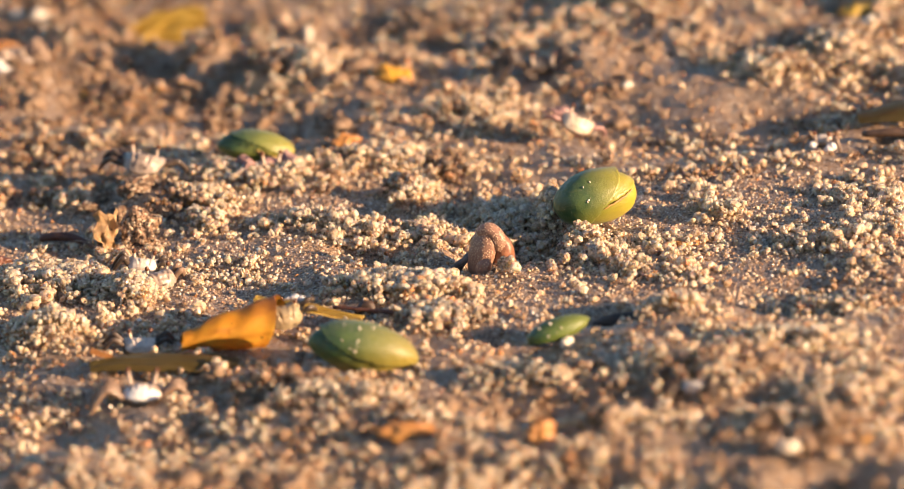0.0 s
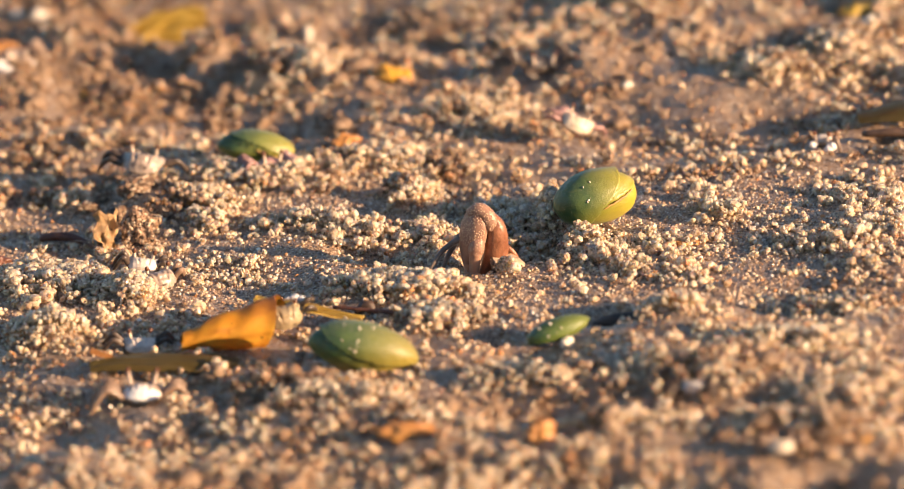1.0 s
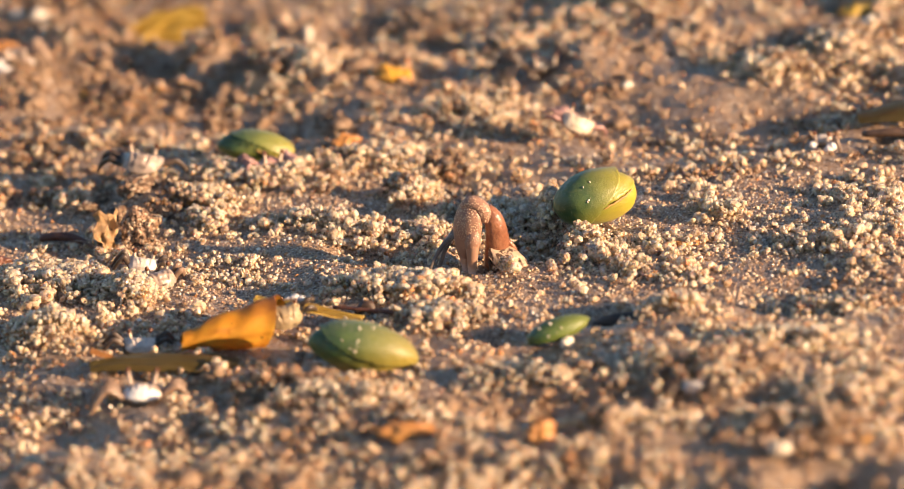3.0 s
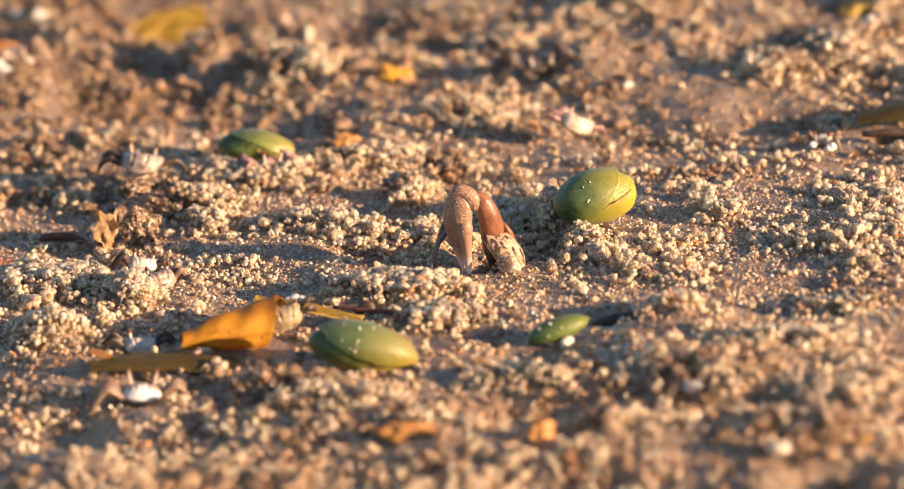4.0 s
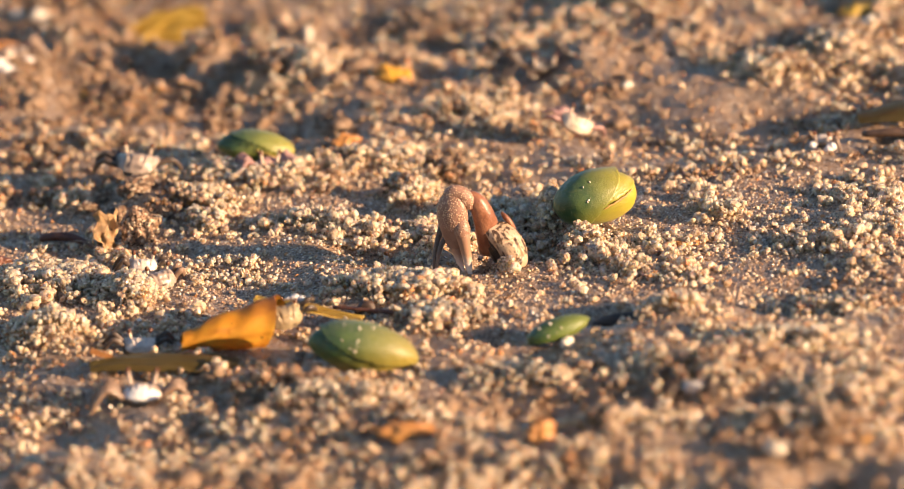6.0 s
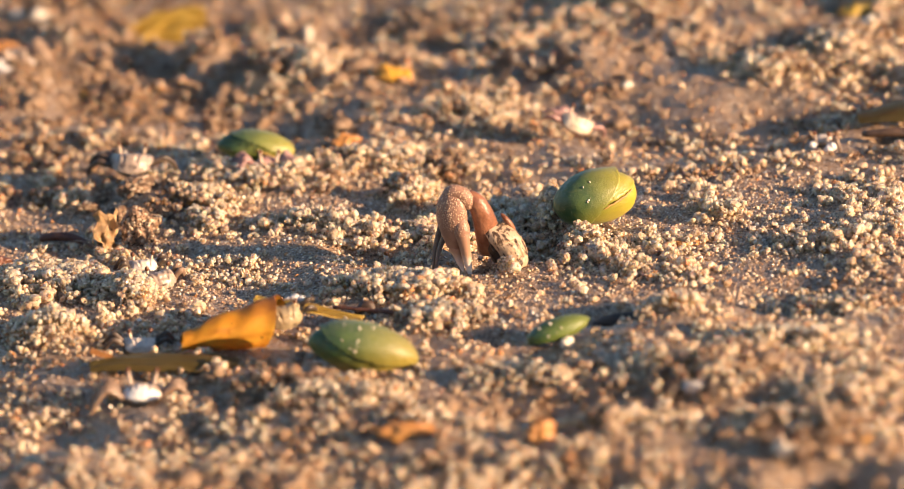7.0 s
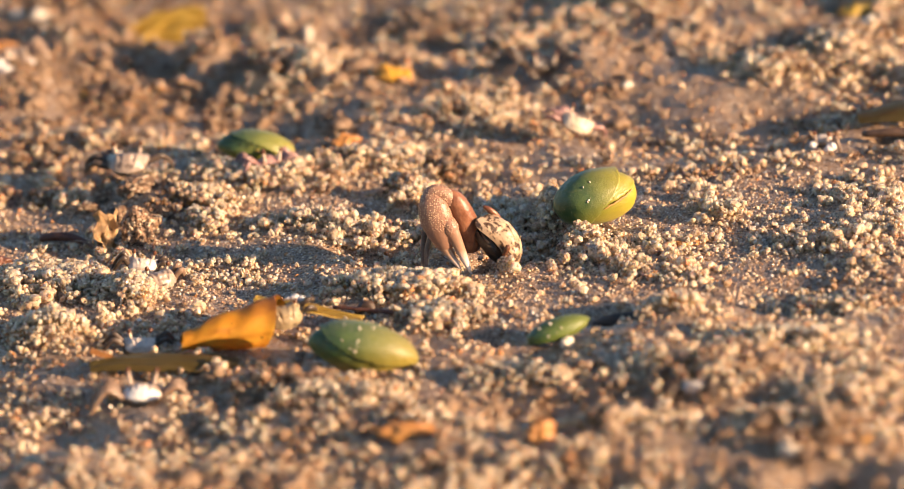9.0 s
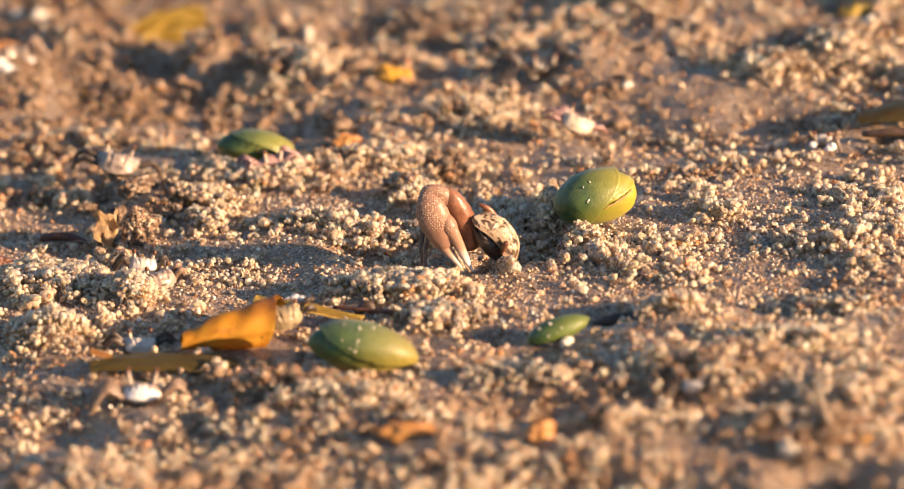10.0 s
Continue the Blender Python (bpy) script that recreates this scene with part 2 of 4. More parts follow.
# ---- ground relief ----
def lattice(x, y, cell, seed):
    """Smooth value noise, -1 to 1, with the given cell size."""
    table = np.random.default_rng(seed).uniform(-1, 1, (256, 256))
    u, v = x / cell, y / cell
    iu, iv = np.floor(u).astype(int), np.floor(v).astype(int)
    fu, fv = u - iu, v - iv
    fu, fv = fu * fu * fu * (fu * (fu * 6 - 15) + 10), fv * fv * fv * (fv * (fv * 6 - 15) + 10)
    g = lambda a, b: table[(iu + a) % 256, (iv + b) % 256]
    return (g(0, 0) * (1 - fu) + g(1, 0) * fu) * (1 - fv) + (g(0, 1) * (1 - fu) + g(1, 1) * fu) * fv


def bell(x, y, cx, cy, rx, ry, power=1.0):
    return np.exp(-((((x - cx * MM) / (rx * MM)) ** 2 + ((y - cy * MM) / (ry * MM)) ** 2) ** power))


# x, y, half widths, height (mm) of heaps, and of hollows (below zero)
HEAPS = [(-96, 44, 12, 20, 5.4), (-13, -56, 18, 11, 2.0), (66, -86, 16, 12, 3.5), (52, 16, 14, 14, 0.6), (38.5, 10, 3.4, 11, 1.6), (37, -6, 3.6, 8, 2.2), (17, 32, 14, 20, -2.5), (-32, 56, 9, 8, -3.0), (31.0, 32, 3.6, 8, 6.0), (-13, 48, 8, 8, 4.0), (82, -125, 38, 26, 6.0),
         (-120, -100, 10, 9, 5.0), (-98, -60, 6, 8, 3.5), (-125, 205, 24, 20, 10.5), (-144, 155, 18, 20, 8.5), (-80, 186, 9, 16, 8.0)]
HEAPS_FAR = [(13.5, -94.2, 6, 5, -5.0), (-3, 172, 13, 6, -4.5), (142, 113, 9, 7, -4.5), (-52, 175, 16, 26, 6.0), (40, 182, 10, 16, 5.0), (20, -118, 8, 12, -5.0), (46, -76, 11, 6, -4.0), (-92, 181, 6, 7, -8.0),
             # the heap at (-5, -11) is added behind the claw to shade the hollow
             (-36, 16, 26, 9, 1.0), (-24, -9, 14, 9, -5.0), (-5, -11, 5, 8, 4.0), (-18, 28, 24, 10, -2.0), (-127, 46, 12, 9, -2.5), (135, 20, 20, 26, 3.5), (125, -85, 26, 18, 4.0), (60, -195, 40, 24, 5.0), (-30, -180, 36, 22, 4.0)]
# calm places, where things lie
CALM = [(45, 26, 16), (-63, 81, 14), (-26, -119, 16), (31, -100, 10), (-59, 73, 9), (-92, -38, 12), (-92, -160, 14), (-94, -114, 10),
        (-50, -90, 20), (37, 97, 12), (29, 173, 10), (119, 97, 10), (90, -218, 12), (70, -155, 10), (13, -26, 22), (-78, -128, 16),
        (31, -43, 20), (-16, -56, 18), (60, -28, 26), (-70, -3, 20), (138, 116, 14), (-100, 0, 16), (20, 240, 30), (95, 12, 34), (85, 62, 26)]


def height(x, y, fine=True):
    """The ground's height in metres over the plan."""
    h = (0.0030 * lattice(x, y, 0.058, 3) + 0.0017 * lattice(x + 0.3, y, 0.027, 4)) * (1 + 0.85 * np.clip((np.abs(y + 0.01) - 0.08) / 0.08, 0, 1))
    for cx, cy, r in CALM:
        h = h * (1 - 0.9 * bell(x, y, cx, cy, r, r * 1.6))
    h = h + 0.0005 * lattice(x, y, 0.010, 5)
    for cx, cy, rx, ry, top in HEAPS + HEAPS_FAR:
        h = h + top * MM * bell(x, y, cx, cy, rx, ry, 1.2)
    h = h - 0.016 * bell(x, y, 11.0, -19.0, 9.0, 7.5, 2.5) - 0.0085 * bell(x, y, 25, 9, 11.5, 20, 1.8)
    if fine:
        rough = np.clip((np.abs(y - 0.01) - 0.09) / 0.06, 0, 1)
        h = h + rough * (0.0007 * lattice(x, y, 0.0075, 8) + 0.0005 * lattice(x, y, 0.0036, 9))
        h = h + 0.00028 * lattice(x, y, 0.0043, 6) + 0.00016 * lattice(x, y, 0.0019, 7)
    return h


def laid(x, y):
    """The flat rises sideways: a place of the plan, along the slope, in the world's x and y, and how far it is lifted."""
    return x * (1 - 0.096 * x), y - 0.275 * x, 0.089 * x


def level(x, y):
    return float(height(np.array([x]), np.array([y]), False)[0])


def on_ground(x, y, up=0.0, rx=0, ry=0, rz=0):
    """A pose on the ground, from plan places and a height over it in mm."""
    wx, wy, lift = laid(x * MM, y * MM)
    return pose(wx, wy, level(x * MM, y * MM) + lift + up * MM, rx, ry, rz)


def mesh_of(name, verts, faces, material, smooth=True):
    """A mesh from arrays of places and of triangles or quads."""
    me = bpy.data.meshes.new(name)
    k = faces.shape[1]
    me.vertices.add(len(verts))
    me.vertices.foreach_set("co", verts.astype(np.float32).ravel())
    me.loops.add(faces.size)
    me.loops.foreach_set("vertex_index", faces.astype(np.int32).ravel())
    me.polygons.add(len(faces))
    me.polygons.foreach_set("loop_start", np.arange(0, faces.size, k, dtype=np.int32))
    me.polygons.foreach_set("use_smooth", np.full(len(faces), smooth) if isinstance(smooth, bool) else smooth)
    me.update(calc_edges=True)
    me.materials.append(material)
    return me


def stretch(lo, hi, step, far):
    inner = np.arange(lo, hi + step / 2, step)
    d, out = step, []
    reach = 0.0
    while reach < far:
        d *= 1.45
        reach += d
        out.append(reach)
    out = np.array(out)
    return np.concatenate([(lo - out)[::-1], inner, hi + out])


def build_ground():
    xs, ys = stretch(-0.172, 0.172, 0.0012, 300.0), stretch(-0.26, 0.33, 0.0013, 300.0)
    gx, gy = np.meshgrid(xs, ys)
    out = np.hypot(np.clip(np.abs(gx) - 0.172, 0, None), np.clip(np.abs(gy - 0.035) - 0.295, 0, None))
    gz = height(gx, gy) * np.clip(1 - out / 0.05, 0, 1)
    nx, ny = len(xs), len(ys)
    i = np.arange(nx * ny).reshape(ny, nx)
    faces = np.stack([i[:-1, :-1], i[:-1, 1:], i[1:, 1:], i[1:, :-1]], -1).reshape(-1, 4)
    far = np.clip(1.25 - np.hypot(gx, gy) * 0.5, 0, 1)
    wx, wy, lift = laid(np.clip(gx, -0.5, 0.5), gy)
    wx = wx + gx - np.clip(gx, -0.5, 0.5)
    me = mesh_of("ground", np.stack([wx, wy, gz + lift * far], -1).reshape(-1, 3), faces, WET_SAND)
    return tagged(new("ground", me), "wet brown sand flat with burrows and low heaps", "ground", kind="structure")


ground = build_ground()


# ---- mesh helpers ----
def part(name, bm, material, parent=None, label=""):
    me = bpy.data.meshes.new(name)
    bmesh.ops.recalc_face_normals(bm, faces=bm.faces)
    bm.to_mesh(me)
    bm.free()
    for p in me.polygons:
        p.use_smooth = True
    me.materials.append(material)
    ob = new(name, me)
    if parent:
        ob.parent = parent
    return tagged(ob, label)


def spline(points, steps):
    """Catmull-Rom through the rows of points."""
    p = np.array(points, float)
    p = np.vstack([2 * p[0] - p[1], p, 2 * p[-1] - p[-2]])
    out = []
    for k in range(1, len(p) - 2):
        a, b, c, d = p[k - 1:k + 3]
        for s in np.linspace(0, 1, steps, endpoint=False):
            out.append(0.5 * (2 * b + (c - a) * s + (2 * a - 5 * b + 4 * c - d) * s * s + (3 * b - a - 3 * c + d) * s ** 3))
    out.append(p[-2])
    return np.array(out)


def loft(points, seg=14, steps=5, flat=1.0, rough=0.0, seed=0, bm=None):
    """A limb: rows of x, y, z and radius in mm along its middle; flat: depth over width of its section."""
    bm = bm or bmesh.new()
    q = spline(points, steps)
    rings = []
    for k, row in enumerate(q):
        a, b = q[max(k - 1, 0)], q[min(k + 1, len(q) - 1)]
        t = Vector(b[:3] - a[:3]).normalized()
        side = t.cross(Vector((0, 1, 0)))
        side = side.normalized() if side.length > 0.05 else Vector((1, 0, 0))
        deep = side.cross(t).normalized()
        ring = []
        for j in range(seg):
            f = 2 * math.pi * j / seg
            v = Vector(row[:3]) + (side * math.cos(f) + deep * math.sin(f) * flat) * max(float(row[3]), 0.05)
            if rough:
                v += noise.noise_vector(v * 0.9 + Vector((seed, 0, 0))) * rough
            ring.append(bm.verts.new(v * MM))
        rings.append(ring)
    for a, b in zip(rings, rings[1:]):
        for j in range(seg):
            bm.faces.new((a[j], a[(j + 1) % seg], b[(j + 1) % seg], b[j]))
    for ring, row, way in ((rings[0], q[0], -1), (rings[-1], q[-1], 1)):
        other = q[1] if way < 0 else q[-2]
        t = Vector(row[:3] - other[:3]).normalized()
        tip = bm.verts.new((Vector(row[:3]) + t * (float(row[3]) * 0.55)) * MM)
        for j in range(seg):
            bm.faces.new((ring[j], ring[(j + 1) % seg], tip))
    return bm


def lump(rx, ry, rz, seed=0, rough=0.12, freq=0.5, bm=None, at=(0, 0, 0), sub=3):
    """An uneven round lump, half sizes in mm."""
    bm = bm or bmesh.new()
    made = bmesh.ops.create_icosphere(bm, subdivisions=sub, radius=1.0)["verts"]
    for v in made:
        d = 1 + rough * noise.noise(Vector(v.co) / freq + Vector((seed * 7.1, seed, 0))) + 0.5 * rough * noise.noise(Vector(v.co) * 2.3 / freq + Vector((0, seed * 3.3, 0)))
        v.co = Vector((v.co.x * rx * d + at[0], v.co.y * ry * d + at[1], v.co.z * rz * d + at[2])) * MM
    return bm


def thing(name, x, y, z=None, rx=0, ry=0, rz=0):
    """An Empty at a thing's base, x and y in mm; z above the ground in mm."""
    ob = new(name)
    ob.empty_display_size = 0.003
    ob.matrix_basis = on_ground(x, y, z or 0, rx, ry, rz)
    return ob


# ---- seeds ----
def almond(length, width, tall, crease=None, seed=0, blunt=-0.14, rows=(60, 90)):
    """A seed leaf lying along x. crease: knots of its lower edge (x, z on the unit form), where the fold ends and the blade turns in."""
    bm = bmesh.new()
    bmesh.ops.create_uvsphere(bm, u_segments=rows[0], v_segments=rows[1], radius=1.0)
    for v in bm.verts:
        x, y, z = v.co.z, v.co.x, v.co.y
        point = 1 - 0.16 * abs(x) ** 3 if x < 0 else 1 + blunt * x * x
        d = 1 + 0.025 * noise.noise(Vector((x * 2 + seed, y * 2, z * 2))) + 0.012 * noise.noise(Vector((x * 3, y * 9 + seed, z * 9)))
        if crease:
            edge = float(np.interp(x, *zip(*crease))) + 0.03 * noise.noise(Vector((x * 4, seed, 0)))
            s = z - edge
            inside = min(1.0, max(0.0, 0.5 - s / 0.03))
            d *= 1 - 0.24 * inside + 0.038 * math.exp(-((s - 0.06) / 0.06) ** 2)
        v.co = Vector((x * length / 2 * d, y * width / 2 * point * d, z * tall / 2 * point * d)) * MM
    return bm


def make_seed(name, x, y, length, width, tall, rx, ry, rz, label, z=0.0, crease=((-1, -0.2), (1, -0.3)), flap=None, blunt=-0.14, skin=SEED, low=(0, 0, 0.84), stuck=4):
    """low: how far the lower lobe is shifted along and up (mm), and its share of the size."""
    s = thing(name, x, y, z, rx, ry, rz)
    mid = pose(0, 0, tall * 0.5 * MM)
    part("upper_lobe", almond(length, width, tall, crease, length, blunt), skin, s).matrix_basis = mid
    part("lower_lobe", almond(length * 0.96, width * low[2], tall * low[2], None, length + 3, blunt), skin, s).matrix_basis = mid @ pose(low[0] * MM, 0, low[1] * MM)
    if flap:
        f = part("flap", almond(length * 0.99, width * 0.87, tall * 0.87, flap, length + 5, blunt), skin, s)
        f.matrix_basis = mid
        curve = []
        for k in range(9):
            u = 0.05 + 0.90 * k / 8
            e = max(min(float(np.interp(u, *zip(*flap))), 0.95), -0.95)
            w = math.sqrt(max(1 - u * u - e * e, 0.0)) * (1 - 0.16 * abs(u) ** 3 if u < 0 else 1 + blunt * u * u)
            curve.append((u * length / 2 * 0.97, -w * width / 2 * 0.93, e * tall / 2 * 0.93, 0.34 if 0 < k < 8 else 0.1))
        part("seam", loft(curve, 8, 4, 0.8, 0.25, 4), SEAM, s, "dry brown edge of the split").matrix_basis = mid
    # grains that stick to the skin
    bm, rng = bmesh.new(), random.Random(int(length * 10) + 3)
    for k in range(stuck):
        u, f = rng.uniform(-0.6, 0.1), rng.uniform(0.0, 1.3)
        q = math.sqrt(1 - u * u) * (1 - 0.16 * abs(u) ** 3)
        lump(*[rng.uniform(0.25, 0.55) for _ in range(3)], k, 0.3, 0.6, bm, (u * length / 2, -math.cos(f) * q * width / 2, math.sin(f) * q * tall / 2), 1)
    if stuck:
        part("stuck_sand", bm, QUARTZ, s, "pale sand grains").matrix_basis = mid
    return tagged(s, label, "seed", "green seeds on the sand")


# ---- crabs ----
def carapace_mesh(w, l, t, sub=(28, 20), taper=0.38, dome=0.55):
    """A domed plate with a broad sharp front edge (towards -y) and pointed corners, narrower behind."""
    bm = bmesh.new()
    nu, nv = sub

    def grid(top):
        out = []
        for j in range(nv + 1):
            v = j / nv
            half = (1 - taper * v ** 1.4) * (1.0 if v < 0.7 else math.sqrt(max(1 - ((v - 0.7) / 0.3) ** 2, 0.0)))
            half = max(half * (0.84 + 0.16 * min(1.0, v / 0.14)), 0.02)
            row = []
            for i in range(nu + 1):
                u = 2 * i / nu - 1
                rise = (1 - abs(u) ** 2.6) * min(1.0, math.sin(math.pi * min(1, 0.04 + v * 0.96)) ** dome)
                front = -0.5 + v + (0.05 * math.cos(u * 4.4) - 0.04 * u * u) * (1 - v)
                groove = 0.09 * math.exp(-((abs(u) - 0.36) / 0.07) ** 2) * math.exp(-((v - 0.5) / 0.25) ** 2) + 0.07 * math.exp(-((v - 0.62) / 0.06) ** 2) * (abs(u) < 0.36)
                z = (0.5 * rise - groove * rise + 0.02 * noise.noise(Vector((u * 4, v * 4, w)))) if top else -0.42 * rise
                row.append(bm.verts.new(Vector((u * half * w / 2, front * l, z * t)) * MM))
            out.append(row)
        for j in range(nv):
            for i in range(nu):
                bm.faces.new((out[j][i], out[j][i + 1], out[j + 1][i + 1], out[j + 1][i]))

    grid(True)
    grid(False)
    bmesh.ops.remove_doubles(bm, verts=bm.verts[:], dist=0.02 * MM)
    return bm


def eye_pair(root, w, l, t, high, spread=0.26, lean=8):
    for s in (-1, 1):
        x = s * spread * w
        stalk = part("eye_stalk", loft([(x, -l * 0.42, t * 0.2, 0.6), (x + s * high * 0.10, -l * 0.44, t * 0.3 + high * 0.55, 0.5), (x + s * high * 0.18, -l * 0.44, t * 0.3 + high * 0.8, 0.6)], 8, 3), STALK, root)
        part("eye", lump(0.7, 0.7, 0.95, 1, 0.03, at=(x + s * high * 0.2, -l * 0.44, t * 0.3 + high), sub=2), EYE_BALL, stalk)


def leg_rows(side, k, w, t, up, out):
    """Four joints of a walking leg; k counts from the front."""
    hx, hy = side * w * 0.36, -w * 0.16 + k * w * 0.13
    fan = -0.55 + k * 0.42
    g = w / 12
    return [(hx, hy, -t * 0.2, 0.8 * g), (hx + side * out * 0.42, hy + fan * out * 0.3, up, 1.1 * g), (hx + side * out * 0.60, hy + fan * out * 0.42, up * 0.75, 0.9 * g),
            (hx + side * out * 0.88, hy + fan * out * 0.6, -t * 0.45, 0.65 * g), (hx + side * out * 1.0, hy + fan * out * 0.66, -t * 0.95, 0.16)]


def make_crab(name, x, y, z, w, label, shell_m, leg_m, claw_m, rx=0, ry=0, rz=0, high=3.6, big=0, legs=((-1, 1), (4, 4)), out=None, up=2.0, claw_scale=1.0, group=True):
    """A small crab: w is its carapace's width in mm; big: the side of its large claw."""
    l, t = w * 0.62, w * 0.52
    out = out or w * 0.85
    root = thing(name, x, y, z, rx, ry, rz)
    part("carapace", carapace_mesh(w, l, t, (34, 24), 0.34, 1.0), shell_m, root)
    part("underside", lump(w * 0.36, l * 0.40, t * 0.36, 2, 0.05, at=(0, -0.06 * l, -t * 0.22), sub=2), leg_m, root)
    eye_pair(root, w, l, t, high)
    for side, n in zip(*legs):
        for k in range(n):
            part("walking_leg", loft(leg_rows(side, k, w, t, up, out), 8, 4, 0.75), leg_m, root)
    for side in (-1, 1):
        s = claw_scale * (1.0 if side == big else 0.5)
        bx, by, bz = side * w * 0.40, -l * 0.46, -t * 0.22
        arm = part("claw_arm", loft([(bx * 0.6, by * 0.6, bz, 0.9), (bx + side * w * 0.13 * s, by - w * 0.05, bz + 0.4, 1.3 * s + 0.3), (bx + side * w * 0.16 * s, by - w * 0.18 * s, bz - 0.4, 1.3 * s + 0.2)], 10, 4), claw_m, root)
        palm = loft([(bx + side * w * 0.16 * s, by - w * 0.18 * s, bz - 0.3, 1.2 * s), (bx, by - w * 0.26 * s, bz - 1.0 * s, 2.4 * s), (bx - side * w * 0.22 * s, by - w * 0.30 * s, bz - 1.6 * s, 1.9 * s)], 12, 4, 0.7)
        loft([(bx - side * w * 0.20 * s, by - w * 0.30 * s, bz - 1.0 * s, 1.1 * s), (bx - side * w * 0.40 * s, by - w * 0.31 * s, bz - 1.4 * s, 0.8 * s), (bx - side * w * 0.56 * s, by - w * 0.31 * s, bz - 2.6 * s, 0.15)], 10, 4, 0.8, bm=palm)
        loft([(bx - side * w * 0.18 * s, by - w * 0.30 * s, bz - 2.3 * s, 1.1 * s), (bx - side * w * 0.36 * s, by - w * 0.31 * s, bz - 2.9 * s, 0.7 * s), (bx - side * w * 0.54 * s, by - w * 0.31 * s, bz - 3.0 * s, 0.15)], 10, 4, 0.8, bm=palm)
        part("claw", palm, claw_m, root)
    return tagged(root, label, "crab", "small crabs on the sand" if group else "")


def make_main_crab():
    """The large-clawed crab that climbs out of its burrow; claw and body turn on their own."""
    root = new("fiddler_crab")
    root.empty_display_size = 0.003
    c = part("carapace", carapace_mesh(21.5, 9.6, 10.0, (60, 40)), MOTTLED, root, "cream carapace with dark brown blotches")
    part("face", lump(7.8, 3.6, 3.2, 5, 0.14, at=(-0.5, -2.6, -2.8)), FACE, c, "dark wet face")
    stalk = part("eye_stalk", loft([(3.8, -4.9, 1.2, 0.5), (3.0, -4.7, 2.8, 0.6), (2.1, -4.1, 4.2, 0.85), (1.4, -3.6, 5.0, 0.8)], 10, 4), EYE_BALL, c)
    part("eye_stalk", loft([(-2.2, -4.8, -0.4, 0.5), (-4.4, -5.0, -0.2, 0.45), (-6.6, -4.6, 0.0, 0.6)], 10, 4), LEG_DARK, c)
    for k, (px, pz) in enumerate(((-7.6, -1.0),)):
        part("walking_leg", loft([(px + 5.0, 3.4, pz - 0.4, 1.2), (px + 1.0, 3.2, pz + 0.6, 1.4), (px - 1.8, 2.6, pz + 0.6, 1.2), (px - 3.6, 2.2, pz - 0.2, 0.5)], 10, 4, 0.7), ARM, c)
    palm = part("claw", loft([(-2.2, 0.5, -3.6, 2.8), (-1.3, 0, -7.0, 4.5), (0.2, -0.2, -11.5, 5.1), (2.1, -0.3, -16.2, 4.1), (3.6, -0.3, -20.2, 2.5)], 30, 7, 0.66, 0.12), CLAW, root, "large tan claw covered in pale warts")
    part("movable_finger", loft([(4.0, -0.8, -12.4, 1.9), (5.2, -1.2, -14.6, 2.3), (7.0, -1.2, -18.0, 1.85), (9.4, -0.9, -23.2, 1.25), (12.0, -0.8, -28.2, 0.22)], 16, 6, 0.8), FINGER, palm, "long finger with a white tip")
    part("collar", loft([(2.6, -0.4, -9.8, 1.7), (3.8, -0.9, -12.0, 2.6), (4.7, -1.1, -13.9, 2.7), (5.4, -1.2, -15.4, 2.2)], 18, 4, 0.85, 0.15), CLAW, palm)
    part("fixed_finger", loft([(2.3, 0.0, -18.4, 2.6), (4.4, 0.0, -21.8, 1.6), (6.6, -0.2, -24.6, 1.0), (8.6, -0.4, -27.0, 0.2)], 16, 6, 0.8), FIXED_FINGER, palm, "white lower finger")
    wrist = part("wrist", loft([(-3.4, 1.4, -6.4, 1.7), (-1.9, 1.4, -3.7, 2.5), (0.8, 1.4, -3.2, 2.6), (3.2, 1.6, -4.6, 2.4), (4.0, 1.8, -6.6, 1.9)], 22, 6, 0.85, 0.12), CLAW, root, "tan wrist covered in pale warts")
    arm = part("claw_arm", loft([(2.4, 2.4, -3.4, 1.8), (5.2, 2.2, -6.2, 2.9), (7.3, 3.0, -11.0, 3.5), (8.5, 4.6, -16.2, 3.8), (9.0, 7.0, -23.0, 3.2)], 24, 6, 0.9, 0.1), ARM, root, "glossy red-brown upper arm")
    legs = []
    for k in range(2):
        lb = loft([(5.0 - 3.0 * k, 5.5 + k, -13.0, 1.0), (0.5 - 3.0 * k, 5.0 + 1.5 * k, -15.0 + 1.0 * k, 1.15), (-2.2 - 1.6 * k, 5.0 + 1.5 * k, -20.5, 0.85), (-2.8 - 1.0 * k, 4.5 + 1.5 * k, -26.0, 0.6), (-2.4 - 0.8 * k, 4.0 + 1.5 * k, -31.0, 0.3)], 10, 5, 0.7)
        legs.append(part("walking_leg", lb, LEG_GREY, root, "grey-brown jointed leg"))
    tagged(root, "tan fiddler crab with one large warty claw leaving its burrow", "crab")
    return root, c, palm, wrist, arm, legs


main_crab, main_carapace, main_claw, main_wrist, main_arm, main_legs = make_main_crab()


